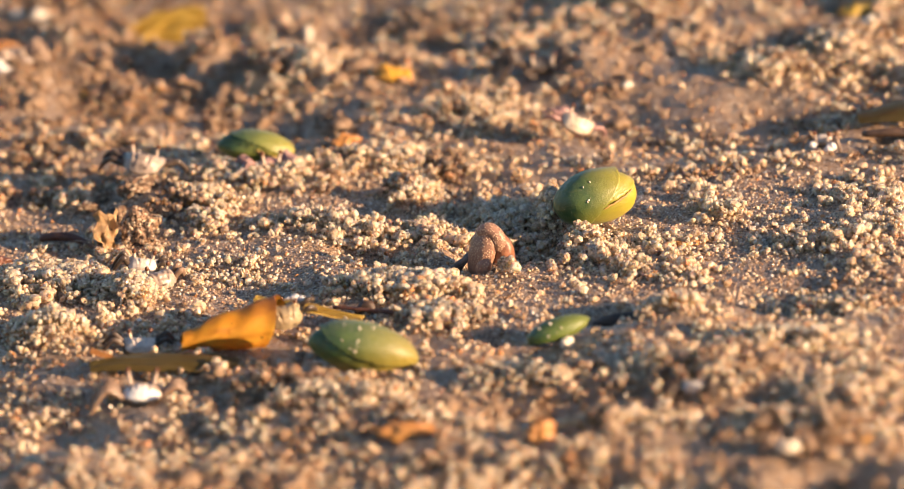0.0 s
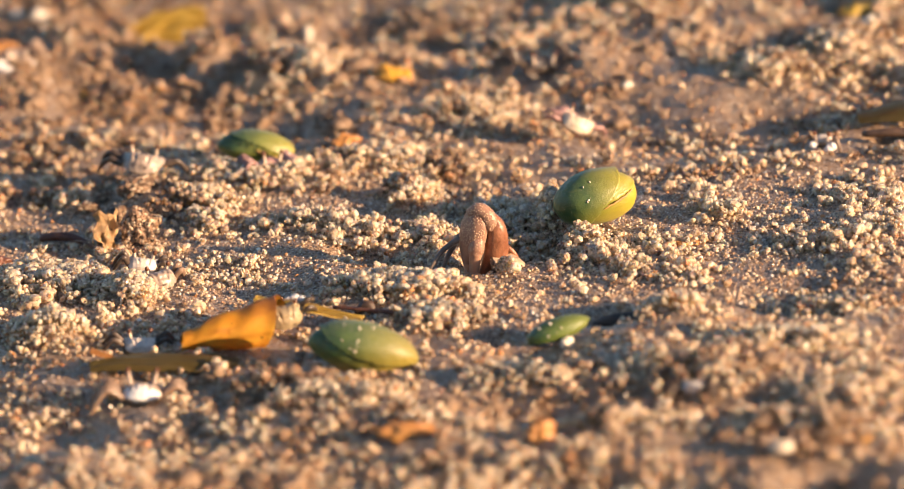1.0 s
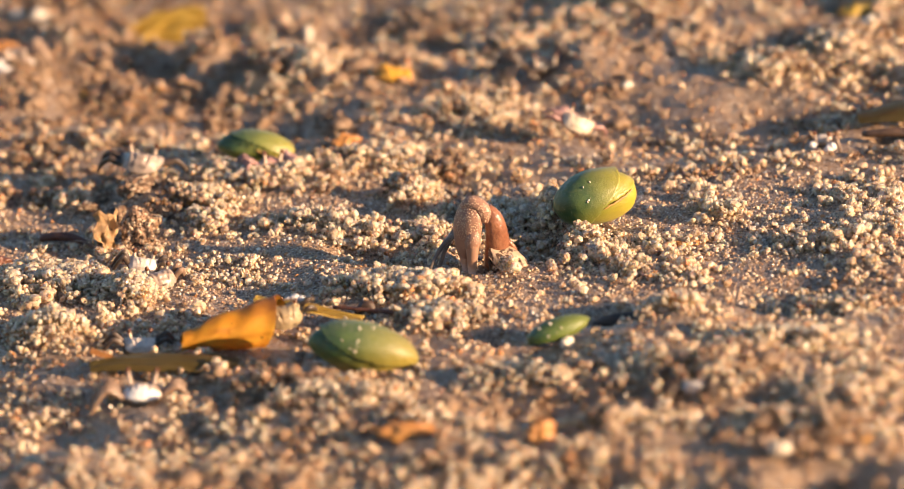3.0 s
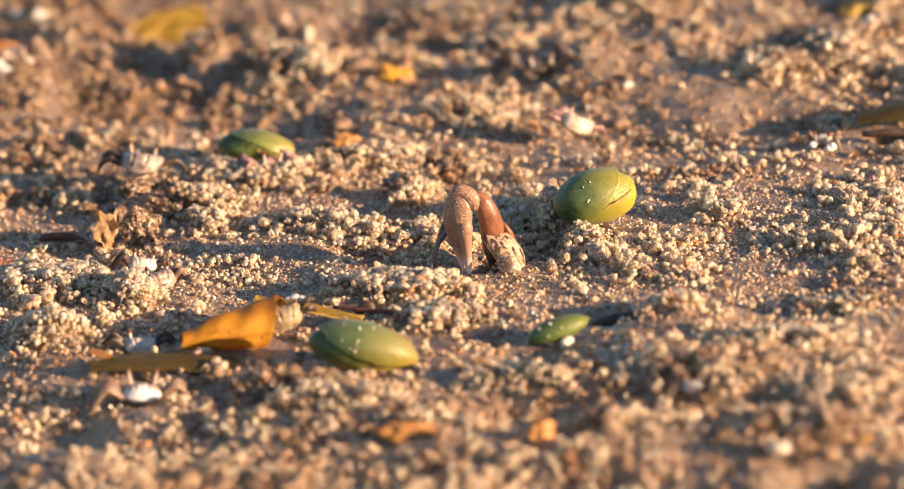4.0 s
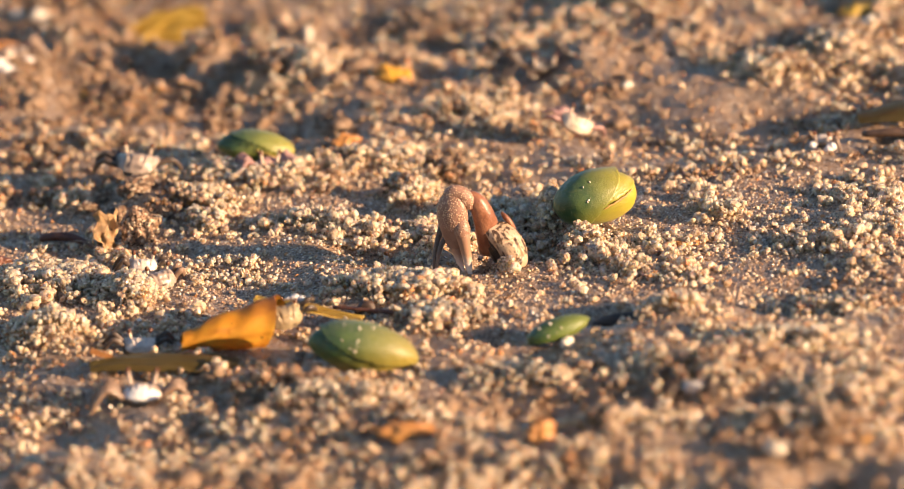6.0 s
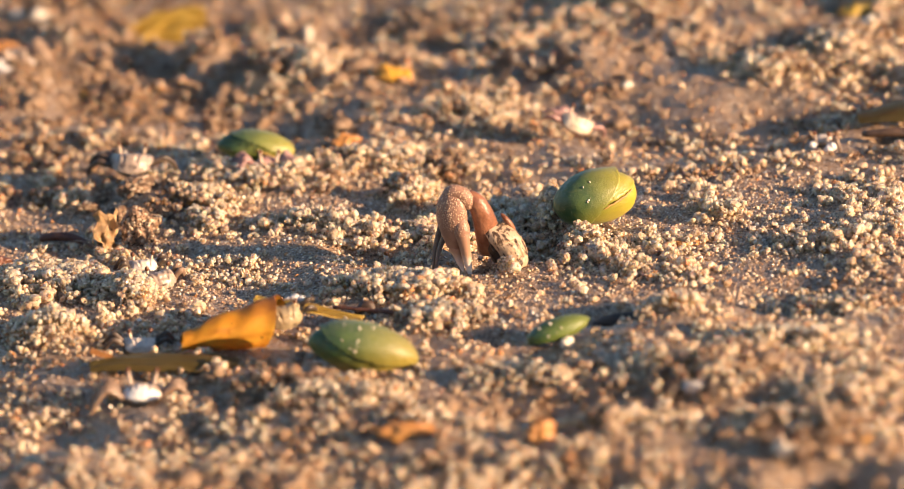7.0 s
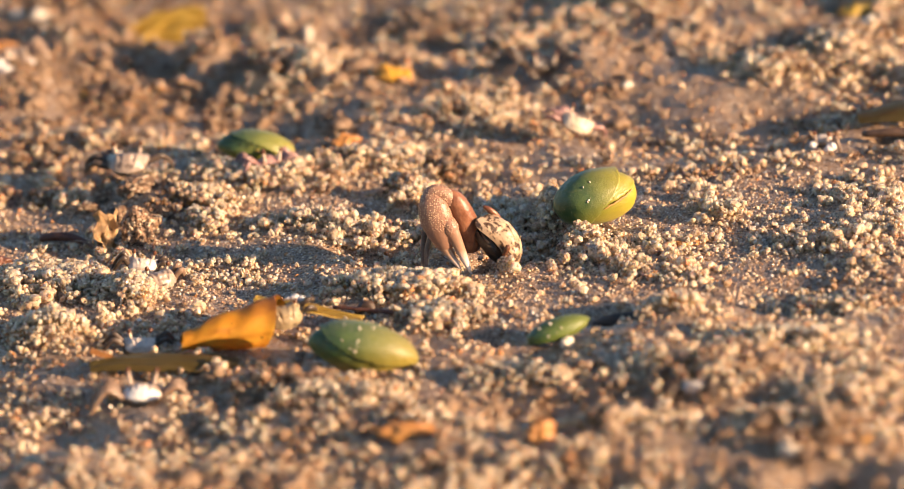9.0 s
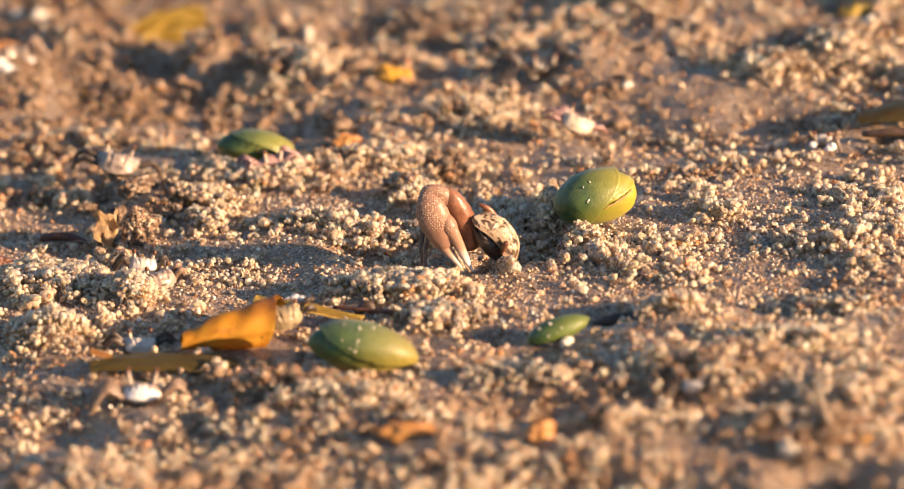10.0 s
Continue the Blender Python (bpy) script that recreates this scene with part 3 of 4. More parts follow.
# ---- seeds ----
make_seed("seed", 46.0, 20.5, 26.8, 18.2, 19.0, 8, -10, 12, "green mangrove seed turning yellow, split open, half sunk in sand", -0.6,
          ((-1, -1.2), (-0.5, -0.8), (-0.2, -0.34), (-0.12, -0.24), (0.05, 0.0), (0.35, 0.28), (0.56, 0.66), (0.68, 0.9), (1, 1.2)),
          ((-1, -0.6), (0.0, -0.05), (0.12, 0.05), (0.5, 0.18), (0.92, 0.32), (1, 0.36)), 0.16)
make_seed("seed", -63.0, 81, 25.5, 14.0, 12.0, -6, 4, -4, "dark green mangrove seed behind a bank of sand pellets", 0.2,
          ((-1, 0.9), (-0.5, 0.6), (0, 0.38), (0.5, 0.0), (1, -0.4)), ((-1, 0.6), (-0.4, 0.3), (0.1, 0.06), (1, -0.6)), skin=SEED_DARK, stuck=0)
make_seed("seed", -27.6, -121, 32.5, 16.5, 15.0, -4, 12, -6, "dusty green mangrove seed with a long dark fold", -0.2,
          ((-1, 0.75), (-0.9, 0.48), (-0.67, 0.08), (-0.22, -0.28), (0.3, -0.42), (1, -0.3)), skin=SEED_OLIVE, low=(-1.6, -1.6, 0.90), stuck=9)
make_seed("seed", 33.0, -96, 20.0, 9.0, 7.8, 0, -17, 8, "small green mangrove seed lying in a hollow", 0.4, ((-1, -0.4), (0, -0.35), (1, 0.1)), skin=SEED_GREEN)


# ---- leaves and litter ----
def sheet(fn, nu, nv, thick):
    """A leaf blade: fn(u, v) gives its place in mm for u in 0..1, v in -1..1."""
    bm = bmesh.new()
    g = [[bm.verts.new(Vector(fn(i / nu, 2 * j / nv - 1)) * MM) for j in range(nv + 1)] for i in range(nu + 1)]
    for i in range(nu):
        for j in range(nv):
            bm.faces.new((g[i][j], g[i + 1][j], g[i + 1][j + 1], g[i][j + 1]))
    bmesh.ops.solidify(bm, geom=bm.faces[:], thickness=thick * MM)
    return bm


def wave(a, b, c):
    return noise.noise(Vector((a, b, c)))


def make_leaf(x, y, z, fn, nu, nv, material, label, rx=0, ry=0, rz=0, thick=0.35, rib=None):
    leaf = thing("leaf", x, y, z, rx, ry, rz)
    part("blade", sheet(fn, nu, nv, thick), material, leaf)
    if rib:
        part("midrib", loft([(*fn(u, rib), 0.5 - 0.35 * u) for u in (0.0, 0.25, 0.5, 0.75, 0.98)], 8, 5), material, leaf)
    return tagged(leaf, label, "leaf", "fallen leaves")


def rolled_leaf(u, v):
    """A blade rolled into a cone, low at its tip; v runs from under the front over the ridge to the back."""
    r = 3.0 + 4.9 * u ** 0.8 + 0.35 * wave(u * 4, v * 2, 9)
    f = radians(165) * max(-v, 0.0) ** 0.9 + radians(110) * max(v, 0.0)
    side = -1 if v < 0 else 1
    x = 29 * u * (1 + (0.16 * v if v < 0 else 0.25 * v)) - 14.5 + 1.2 * wave(u * 3, v * 2, 1) * u
    lip = 1.6 * math.exp(-((u - 0.12) / 0.10) ** 2) * max(0.0, -v) ** 2
    return (x - 2.0 * (1 - u) * max(-v, 0.0), side * r * math.sin(f) * 0.95 + 0.5 * wave(u * 5, v * 2, 5), r * (1 + math.cos(f)) + lip + 0.5 * wave(u * 6, v * 3, 4))


make_leaf(-66.8, -103, -0.3, rolled_leaf, 40, 34, LEAF_YELLOW, "golden yellow fallen leaf rolled into a cone", rz=16, thick=0.4)


def tail(u, v):
    return (34 * u - 17, v * 6.4 * (1.05 - 0.6 * u) + 1.5 * math.sin(4 * u), 5.5 - 4.2 * u + 1.0 * wave(u * 3, v, 12) - 0.8 * v * v)


make_leaf(-43, -82, 3.2, tail, 20, 8, LEAF_MUSTARD, "long amber leaf lying in the shade of a seed", rz=-6, thick=0.35, rib=0.001)


def strip(u, v):
    wide = 6.5 * math.sin(math.pi * min(0.98, 0.10 + 0.86 * u)) ** 0.7 + 0.4
    return (70 * u - 33, v * wide * (1 + 0.25 * wave(u * 6, v, 21)) + 2.5 * math.sin(u * 4), 1.8 - 1.4 * v * v + 1.0 * math.sin(u * 5) + 1.4 * wave(u * 4, v * 2, 3))


make_leaf(-75, -125, 0.9, strip, 30, 10, LEAF_OLIVE, "flat olive brown leaf half covered by sand pellets", rx=8, rz=-1)
make_leaf(-103.5, -124, 1.5, lambda u, v: (8 * u - 4, v * 2.6 * (1 - 0.6 * u), 2.0 + 2.4 * (1 - u) - v * v), 8, 6, LEAF_ORANGE, "orange tip of a leaf sticking out of the sand", rz=-12)


def cupped(u, v):
    wide = 11 * math.sin(math.pi * min(0.97, 0.12 + 0.8 * u)) ** 0.7
    return (42 * u - 14, v * wide, 7.0 - 3.0 * (v + 0.3) ** 2 + 1.5 * math.sin(3 * u) + 0.6 * wave(u * 4, v * 2, 7))


make_leaf(145, 122, 0.8, cupped, 24, 12, LEAF_OLIVE, "olive leaf arched over a dark gap", rx=8, ry=-7, rz=4)


def ragged(u, v):
    wide = 8.0 * (0.5 + 0.5 * math.sin(math.pi * u)) + 2.0 * wave(u * 5, 0, 2)
    return (27 * u - 13, 2.0 * wave(u * 3, v * 2, 4), 5 + v * wide * 0.7 + 6 * u + 1.5 * wave(u * 4, v * 3, 8))


make_leaf(-95, 217, 0.0, ragged, 22, 12, LEAF_MUSTARD, "mustard yellow leaf standing up from a heap", rx=-14, rz=5)


def dried(u, v):
    wide = 3.9 * (1.1 - 0.35 * u) + 1.1 * wave(u * 6, 0, 3)
    return (v * wide + 1.8 * wave(u * 3, v * 2, 6), 1.2 * v + 1.6 * v * v + 3.4 * wave(u * 4, v * 3, 1), 14.0 * (1 - u) + 2.0 * wave(0.3, v * 3, 7) * (1 - u))


make_leaf(-106.5, -6, -0.5, dried, 20, 12, LEAF_DRY, "crumpled pale brown dry leaf standing against a mud clod", rz=24, thick=0.25)
def make_clod(label, seed, rx=5.4, ry=4.8, rz=7.0):
    bm = bmesh.new()
    bmesh.ops.create_icosphere(bm, subdivisions=5, radius=1.0)
    for v in bm.verts:
        p, q = v.co.copy(), v.co + Vector((seed, 2.0 * seed, 0))
        d = 1 + 0.40 * noise.noise(q * 1.3) + 0.22 * noise.noise(q * 3.1) + 0.10 * noise.noise(q * 6.5) + 0.07 * noise.noise(q * 13)
        v.co = Vector((p.x * rx * d, p.y * ry * d, p.z * rz * d + rz * 0.8)) * MM
    return tagged(part("mud_clod", bm, CLOD), label, "clod", "mud clods")


clod = make_clod("dark brown crumbly mud clod thrown out of a burrow", 3)
clod.matrix_basis = on_ground(-96.5, 2, -1.0)
for cx, cy, s, turn in ((-99, 36, 0.75, 40), (-88, 40, 0.6, 150), (-109, 38, 0.5, 250), (-104, 22, 0.6, 95), (-90, 22, 0.5, 310), (-114, 30, 0.45, 15), (-82, 34, 0.45, 200)):
    c = make_clod("brown lumps of mud under a standing crab", 5 + turn)
    c.matrix_basis = on_ground(cx, cy, -1.6, 0, 0, turn) @ Matrix.Diagonal((s * 1.4, s * 1.1, s * 0.75, 1))


def make_litter(x, y, a, b, c, material, label, seed, rz=0, ry=0, name="leaf_scrap", category="leaf scrap"):
    bm = lump(a, b, c * 0.8, seed, 0.3 if name == "pebble" else 0.5, 0.6, sub=4)
    ob = part(name, bm, material)
    ob.matrix_basis = on_ground(x, y, c * 0.5, 0, ry, rz)
    return tagged(ob, label, category, "scraps on the sand")


make_litter(-33.7, 101, 4.2, 2.4, 2.6, LEAF_ORANGE, "bright orange scrap of leaf among pellets", 1, 10)
make_litter(-19.5, 162.0, 6.0, 3.0, 3.4, LEAF_YELLOW, "amber scrap of rotting leaf", 2, -15)
make_litter(-65.5, 112, 2.8, 2.0, 1.8, LEAF_ORANGE, "rusty scrap of leaf behind a seed", 7, 0)
make_litter(136, 247, 6.0, 3.0, 3.0, LEAF_MUSTARD, "amber scrap of leaf far off on the sand", 4, 5)
make_litter(25.9, -190.9, 4.0, 2.6, 4.4, LEAF_ORANGE, "orange scrap of leaf with a white edge", 5, 20)
make_litter(-14.0, -190, 9.0, 3.4, 3.6, LEAF_ORANGE, "orange brown chunk of wet leaf", 6, -8)
make_litter(73.5, 0, 4.6, 2.2, 1.5, LEAF_ORANGE, "thin rusty scrap lying between pellets", 8, 16)
make_litter(33, 222, 5.0, 2.4, 2.4, LEAF_ORANGE, "orange scrap of leaf at the far heaps", 9, 0)
for px, py, a, c, m, label in ((-137.5, 239, 2.8, 3.6, QUARTZ, "glossy white pebble on the far heap"), (-145, 244, 2.6, 2.8, QUARTZ, "cream pebble beside a white one"),
                               (-126, 228, 1.6, 2.0, WHITE_CLAW, "small pale pebble on bare sand"), (139.5, 227, 2.8, 2.8, QUARTZ, "white pebble among far pellets"),
                               (57, 156, 1.9, 1.7, QUARTZ, "round pale pebble on brown sand"), (34.8, -100.8, 2.2, 2.6, QUARTZ, "white pebble lying against a small green seed"),
                               (99.5, -98, 2.4, 1.8, QUARTZ, "pale pebble half sunk in sand")):
    make_litter(px, py, a, a * 0.8, c, m, label, int(px) % 17, 20, name="pebble", category="pebble")
make_litter(-47.8, 233.4, 1.6, 1.4, 4.0, QUARTZ, "tall pale pebble among far clods", 3, 0, name="pebble", category="pebble")
make_litter(134, 251, 4.0, 2.6, 2.4, LEAF_ORANGE, "orange scrap of leaf beyond the pellets", 15, 0)
make_litter(-139.5, -18, 3.0, 2.4, 2.2, RED_BARK, "dark red scrap of bark", 10, 0, name="bark_scrap", category="bark")
make_litter(-120, 152, 2.2, 1.8, 1.8, LEAF_YELLOW, "small yellow scrap of leaf", 11, 0)
make_litter(-146, 195, 6.0, 3.0, 3.4, LEAF_ORANGE, "orange scrap of leaf on a wet heap", 12, 0)
make_litter(120, -190, 2.6, 2.0, 1.6, LEAF_YELLOW, "small mustard scrap of leaf", 13, 0)
make_litter(113, -62, 6.5, 3.0, 2.4, LEAF_YELLOW, "straw coloured scrap of leaf under pellets", 14, -6)


def make_stick(x, y, rows, material, label):
    s = part("twig", loft(rows, 9, 6, 0.9, 0.15, x), material)
    s.matrix_basis = on_ground(x, y)
    return tagged(s, label, "twig", "twigs on the sand")


# this stub is thickened so its black also stands in for a shaded hole
make_stick(51, -76, [(-8.0, 1, 0.6, 1.4), (-2, 0, 1.8, 2.8), (5, -0.5, 2.4, 3.0), (9.5, -1, 2.0, 1.6)], BARK, "short black stub of wet wood, thickened to imitate a hole's shade")
make_stick(-12, -82, [(-24, 12, 2.0, 0.5), (-8, 6, 2.4, 0.65), (4, 0, 2.0, 0.6), (14, -8, 0.6, 0.35)], RED_BARK, "thin dark red twig running behind a seed")
make_stick(-26, -72, [(-3, 0, 1, 1.2), (0.5, 0, 3.0, 1.9), (2.5, -1, 0.8, 1.2)], BARK, "small black lump of wood")
make_stick(-119, 4, [(-9, 2, 2.2, 1.0), (-4, 1, 3.4, 1.5), (1, 0, 3.2, 1.5), (6, -1, 1.8, 0.8)], RED_BARK, "dark red brown twig stub")
make_stick(-112, -2, [(-7, 0, 3.2, 0.25), (-2, -1, 3.6, 0.4), (2, -2, 0.5, 0.6)], LEG, "thin pale rootlet bent to the ground")
make_stick(-108, -3, [(-1.2, 0, 0.3, 0.3), (0.2, 0, 2.2, 0.3), (1.8, 0.5, 3.6, 0.15)], LEG, "short pale straw standing upright")
for k, (px, py) in enumerate((((-105.5, -11.3), (-102.7, -7.9), (-112.9, -3.2), (-99.0, -13.1), (-118.9, 5.0)))):
    make_stick(px, py, [(-3.2 + k, 0.6, 0.5, 0.22), (-0.8, 0.2 * k, 1.6 + 0.4 * k, 0.3), (1.6, -0.4, 1.0 + 0.7 * (k % 3), 0.26), (3.4 - 0.5 * k, -1.2, 0.4 + 1.1 * (k % 2), 0.12)], STRAW, "thin pale dry rootlet on the wet sand")
make_stick(146, 104, [(-14, 2, 2.5, 1.0), (-4, 0, 3.6, 1.6), (6, 0, 3.2, 1.4), (14, 0, 3, 1.0)], BARK, "dark wet stick under a leaf")

# ---- small crabs ----
crab_a = make_crab("crab", -97.5, 50, 4.6, 14.5, "grey-brown crab with raised eyes standing on a heap", GREY_SHELL, LEG_DARK, LEG_DARK, rx=-22, ry=-6, rz=170, high=2.8, big=1, up=-0.5, out=9, legs=((-1, 1), (1, 2)))
crab_f = make_crab("crab", -58, 66, 5.0, 9.5, "pinkish crab crouching before a green seed", PINK, PINK, PINK, rz=20, high=3.0, big=1)
crab_g = make_crab("crab", -95, -28, 1.9, 11.0, "white and cream crab half sunk in sand", PALE_SHELL, LEG_DARK, WHITE_CLAW, rx=-24, ry=-8, rz=186, high=1.7, big=0, legs=((-1, 1), (2, 2)), out=5)
crab_h = make_crab("crab", -89.2, -42, 1.4, 12.5, "beige crab with folded legs beside a pellet heap", GREY_SHELL, LEG, LEG, rx=-30, ry=6, rz=205, high=1.4, big=0, legs=((-1, 1), (2, 2)), out=5)
crab_i = make_crab("crab", -93.5, -106, 1.6, 11.0, "cream crab with raised eyes in a hollow", PALE_SHELL, LEG_DARK, LEG, rx=-22, rz=184, high=1.9, big=0, legs=((-1, 1), (2, 2)), out=8)
crab_b = make_crab("crab", -91.5, -150, 2.6, 13.5, "brown crab with its sunlit back painted white and a brown claw", LIT_BACK, LEG, WHITE_CLAW, rx=-6, rz=180, high=4.2, big=-1, claw_scale=0.8, legs=((-1, 1), (2, 3)), out=11)
crab_k = make_crab("crab", -50.0, -94, 7.6, 12.5, "speckled beige crab sitting on a yellow leaf", SPECKLED_SHELL, LEG_DARK, WHITE_CLAW, rx=-58, ry=10, rz=192, high=1.6, big=-1, claw_scale=0.6, legs=((-1,), (2,)), out=6)
crab_c = make_crab("crab", 40.0, 102, 7.4, 11.5, "cream-backed crab standing high on thin pinkish legs", CREAM_SHELL, PINK, PINK, rx=-26, ry=-22, rz=184, high=2.8, big=1, up=-1.0, out=7, legs=((-1, 1), (1, 2)))
crab_d = make_crab("crab", 28.8, 174, 4.6, 12.0, "dark crab with long bent legs walking far behind the burrow", DARK_SHELL, LEG_DARK, LEG_DARK, rx=10, rz=12, high=3.0, big=1, up=3.0)
crab_e = make_crab("crab", 119, 99, 2.4, 7.4, "small bluish white crab on bare sand", PALE_SHELL, LEG, WHITE_CLAW, rx=10, rz=-20, high=2.0, big=1, claw_scale=0.7, out=4, legs=((-1, 1), (1, 1)))
crab_j = make_crab("crab", 94.5, -203, 4.0, 9.0, "pale beige crab scraping at the wet sand", CREAM_SHELL, LEG, LEG, rx=-24, rz=170, high=2.0, big=0, out=5, legs=((-1, 1), (2, 2)))
crab_m = make_crab("crab", 71, -150, 2.4, 8.0, "small white crab in a dark hollow", PALE_SHELL, LEG_DARK, LEG_DARK, rx=-24, ry=10, rz=160, high=1.6, big=0)
crab_l = make_crab("crab", -143, 160, 4.0, 11.0, "wet grey crab on a far heap", GREY_SHELL, LEG, WHITE_CLAW, rx=14, rz=10, high=3.0, big=-1)


# ---- sand pellets ----
def icosphere(sub):
    bm = bmesh.new()
    bmesh.ops.create_icosphere(bm, subdivisions=max(sub, 1), radius=1.0)
    v = np.array([tuple(a.co) for a in bm.verts])
    f = np.array([[a.index for a in b.verts] for b in bm.faces])
    bm.free()
    return v, f


def uneven(v, seed, amount):
    out = v.copy()
    for k, p in enumerate(v):
        q = Vector(p) * 1.6 + Vector((seed * 5.7, seed, seed * 2.1))
        out[k] = p * (1 + amount * noise.noise(q) + 0.5 * amount * noise.noise(q * 2.2))
    return out


def turns(rng, n):
    q = rng.normal(size=(n, 4))
    q /= np.linalg.norm(q, axis=1)[:, None]
    w, x, y, z = q.T
    return np.stack([1 - 2 * (y * y + z * z), 2 * (x * y - z * w), 2 * (x * z + y * w), 2 * (x * y + z * w), 1 - 2 * (x * x + z * z), 2 * (y * z - x * w),
                     2 * (x * z - y * w), 2 * (y * z + x * w), 1 - 2 * (x * x + y * y)], -1).reshape(n, 3, 3)


def joined(name, place, size, rng, sub, material, amount, smooth=1.0):
    """Many uneven grains in one mesh."""
    v, f = icosphere(sub)
    kinds = np.stack([uneven(v, s, amount) for s in range(12)])
    n = len(place)
    shape = kinds[rng.integers(0, 12, n)] * (size[:, None] * rng.uniform(0.66, 1.30, (n, 3)))[:, None, :]
    verts = np.einsum("nij,nkj->nki", turns(rng, n), shape) + place[:, None, :]
    faces = (f[None] + (np.arange(n) * len(v))[:, None, None]).reshape(-1, 3)
    return mesh_of(name, verts.reshape(-1, 3), faces, material, np.repeat(rng.uniform(0, 1, n) < smooth, len(f)))


# banks of pellets: x, y, half widths in mm, how many
BANKS = [(-15, -52, 17, 9, 560), (-36, 15, 24, 9, 210), (-8, 14, 10, 9, 50), (45, -13, 9, 8, 45), (-64, 64, 20, 13, 420), (-121, -45, 20, 17, 520), (-98, -58, 7, 12, 170),
         (-122, -96, 10, 12, 330), (46, 0, 6, 9, 30), (40, 9, 3, 11, 60), (30.5, 34, 4, 8, 100), (-13, 48, 8, 8, 130), (86, 28, 6, 6, 60), (131, 50, 15, 20, 200), (115, 0, 24, 13, 110), (62, 0, 26, 13, 80)]
BANKS_FAR = [(-15, 82, 34, 12, 260), (105, 168, 11, 9, 130), (126, 188, 20, 22, 300), (14, 128, 22, 15, 200), (-78, 28, 11, 18, 240), (66, -76, 9, 7, 150),
             (-4, -78, 12, 9, 180), (118, -62, 14, 10, 170), (-40, -150, 22, 14, 220), (-110, 150, 14, 20, 120), (-50, 172, 16, 24, 300), (20, -135, 18, 9, 150), (100, -105, 22, 12, 220), (120, -150, 20, 16, 240), (50, -175, 24, 14, 220), (25, 212, 28, 14, 200), (65, 255, 20, 12, 120)]
CLUMPS = [(-105, 100, 30, 12, 120), (-124, 44, 12, 14, 110), (-135, 85, 12, 14, 70), (-12, -10, 13, 10, 45), (-22, 2, 10, 6, 30), (16.6, -30.5, 2.4, 1.4, 22), (20, 30, 12, 15, 220), (24, 8, 8, 9, 30), (55, -28, 22, 10, 70), (105, -185, 24, 14, 220), (72, -142, 20, 10, 160), (30, -205, 24, 10, 140)]
BARE = [(31, -40, 19, 9), (-70, -4, 15, 9), (59, 178, 24, 20), (100, 100, 18, 14), (72, -122, 22, 16), (-92, -44, 6, 10), (-30, 45, 16, 8), (-128, 45, 9, 9), (92, 48, 26, 13), (58, 60, 22, 10), (75, 150, 34, 24)]
# spots kept clear: the burrow's mouth and what lies on the sand
CLEAR = [(25.9, -195.9, 5, 8), (94.5, -208, 7, 10), (-14, -192, 9, 8), (10, -21, 7.5, 6.5), (46, 18, 12, 12), (-61, 79, 12, 11), (-26, -117, 14, 12), (33, -100, 8, 9), (-64, -100, 18, 13), (-88, -126, 9, 4), (-95, -32, 5, 9),
         (-91, -156, 7, 12), (-94, -110, 5, 8), (-96, 2, 6, 5), (-106, 0, 4, 3), (-98, 46, 8, 12), (139, 112, 14, 14), (39, 97, 5, 8), (28, 170, 6, 12), (10, -34, 9, 5)]


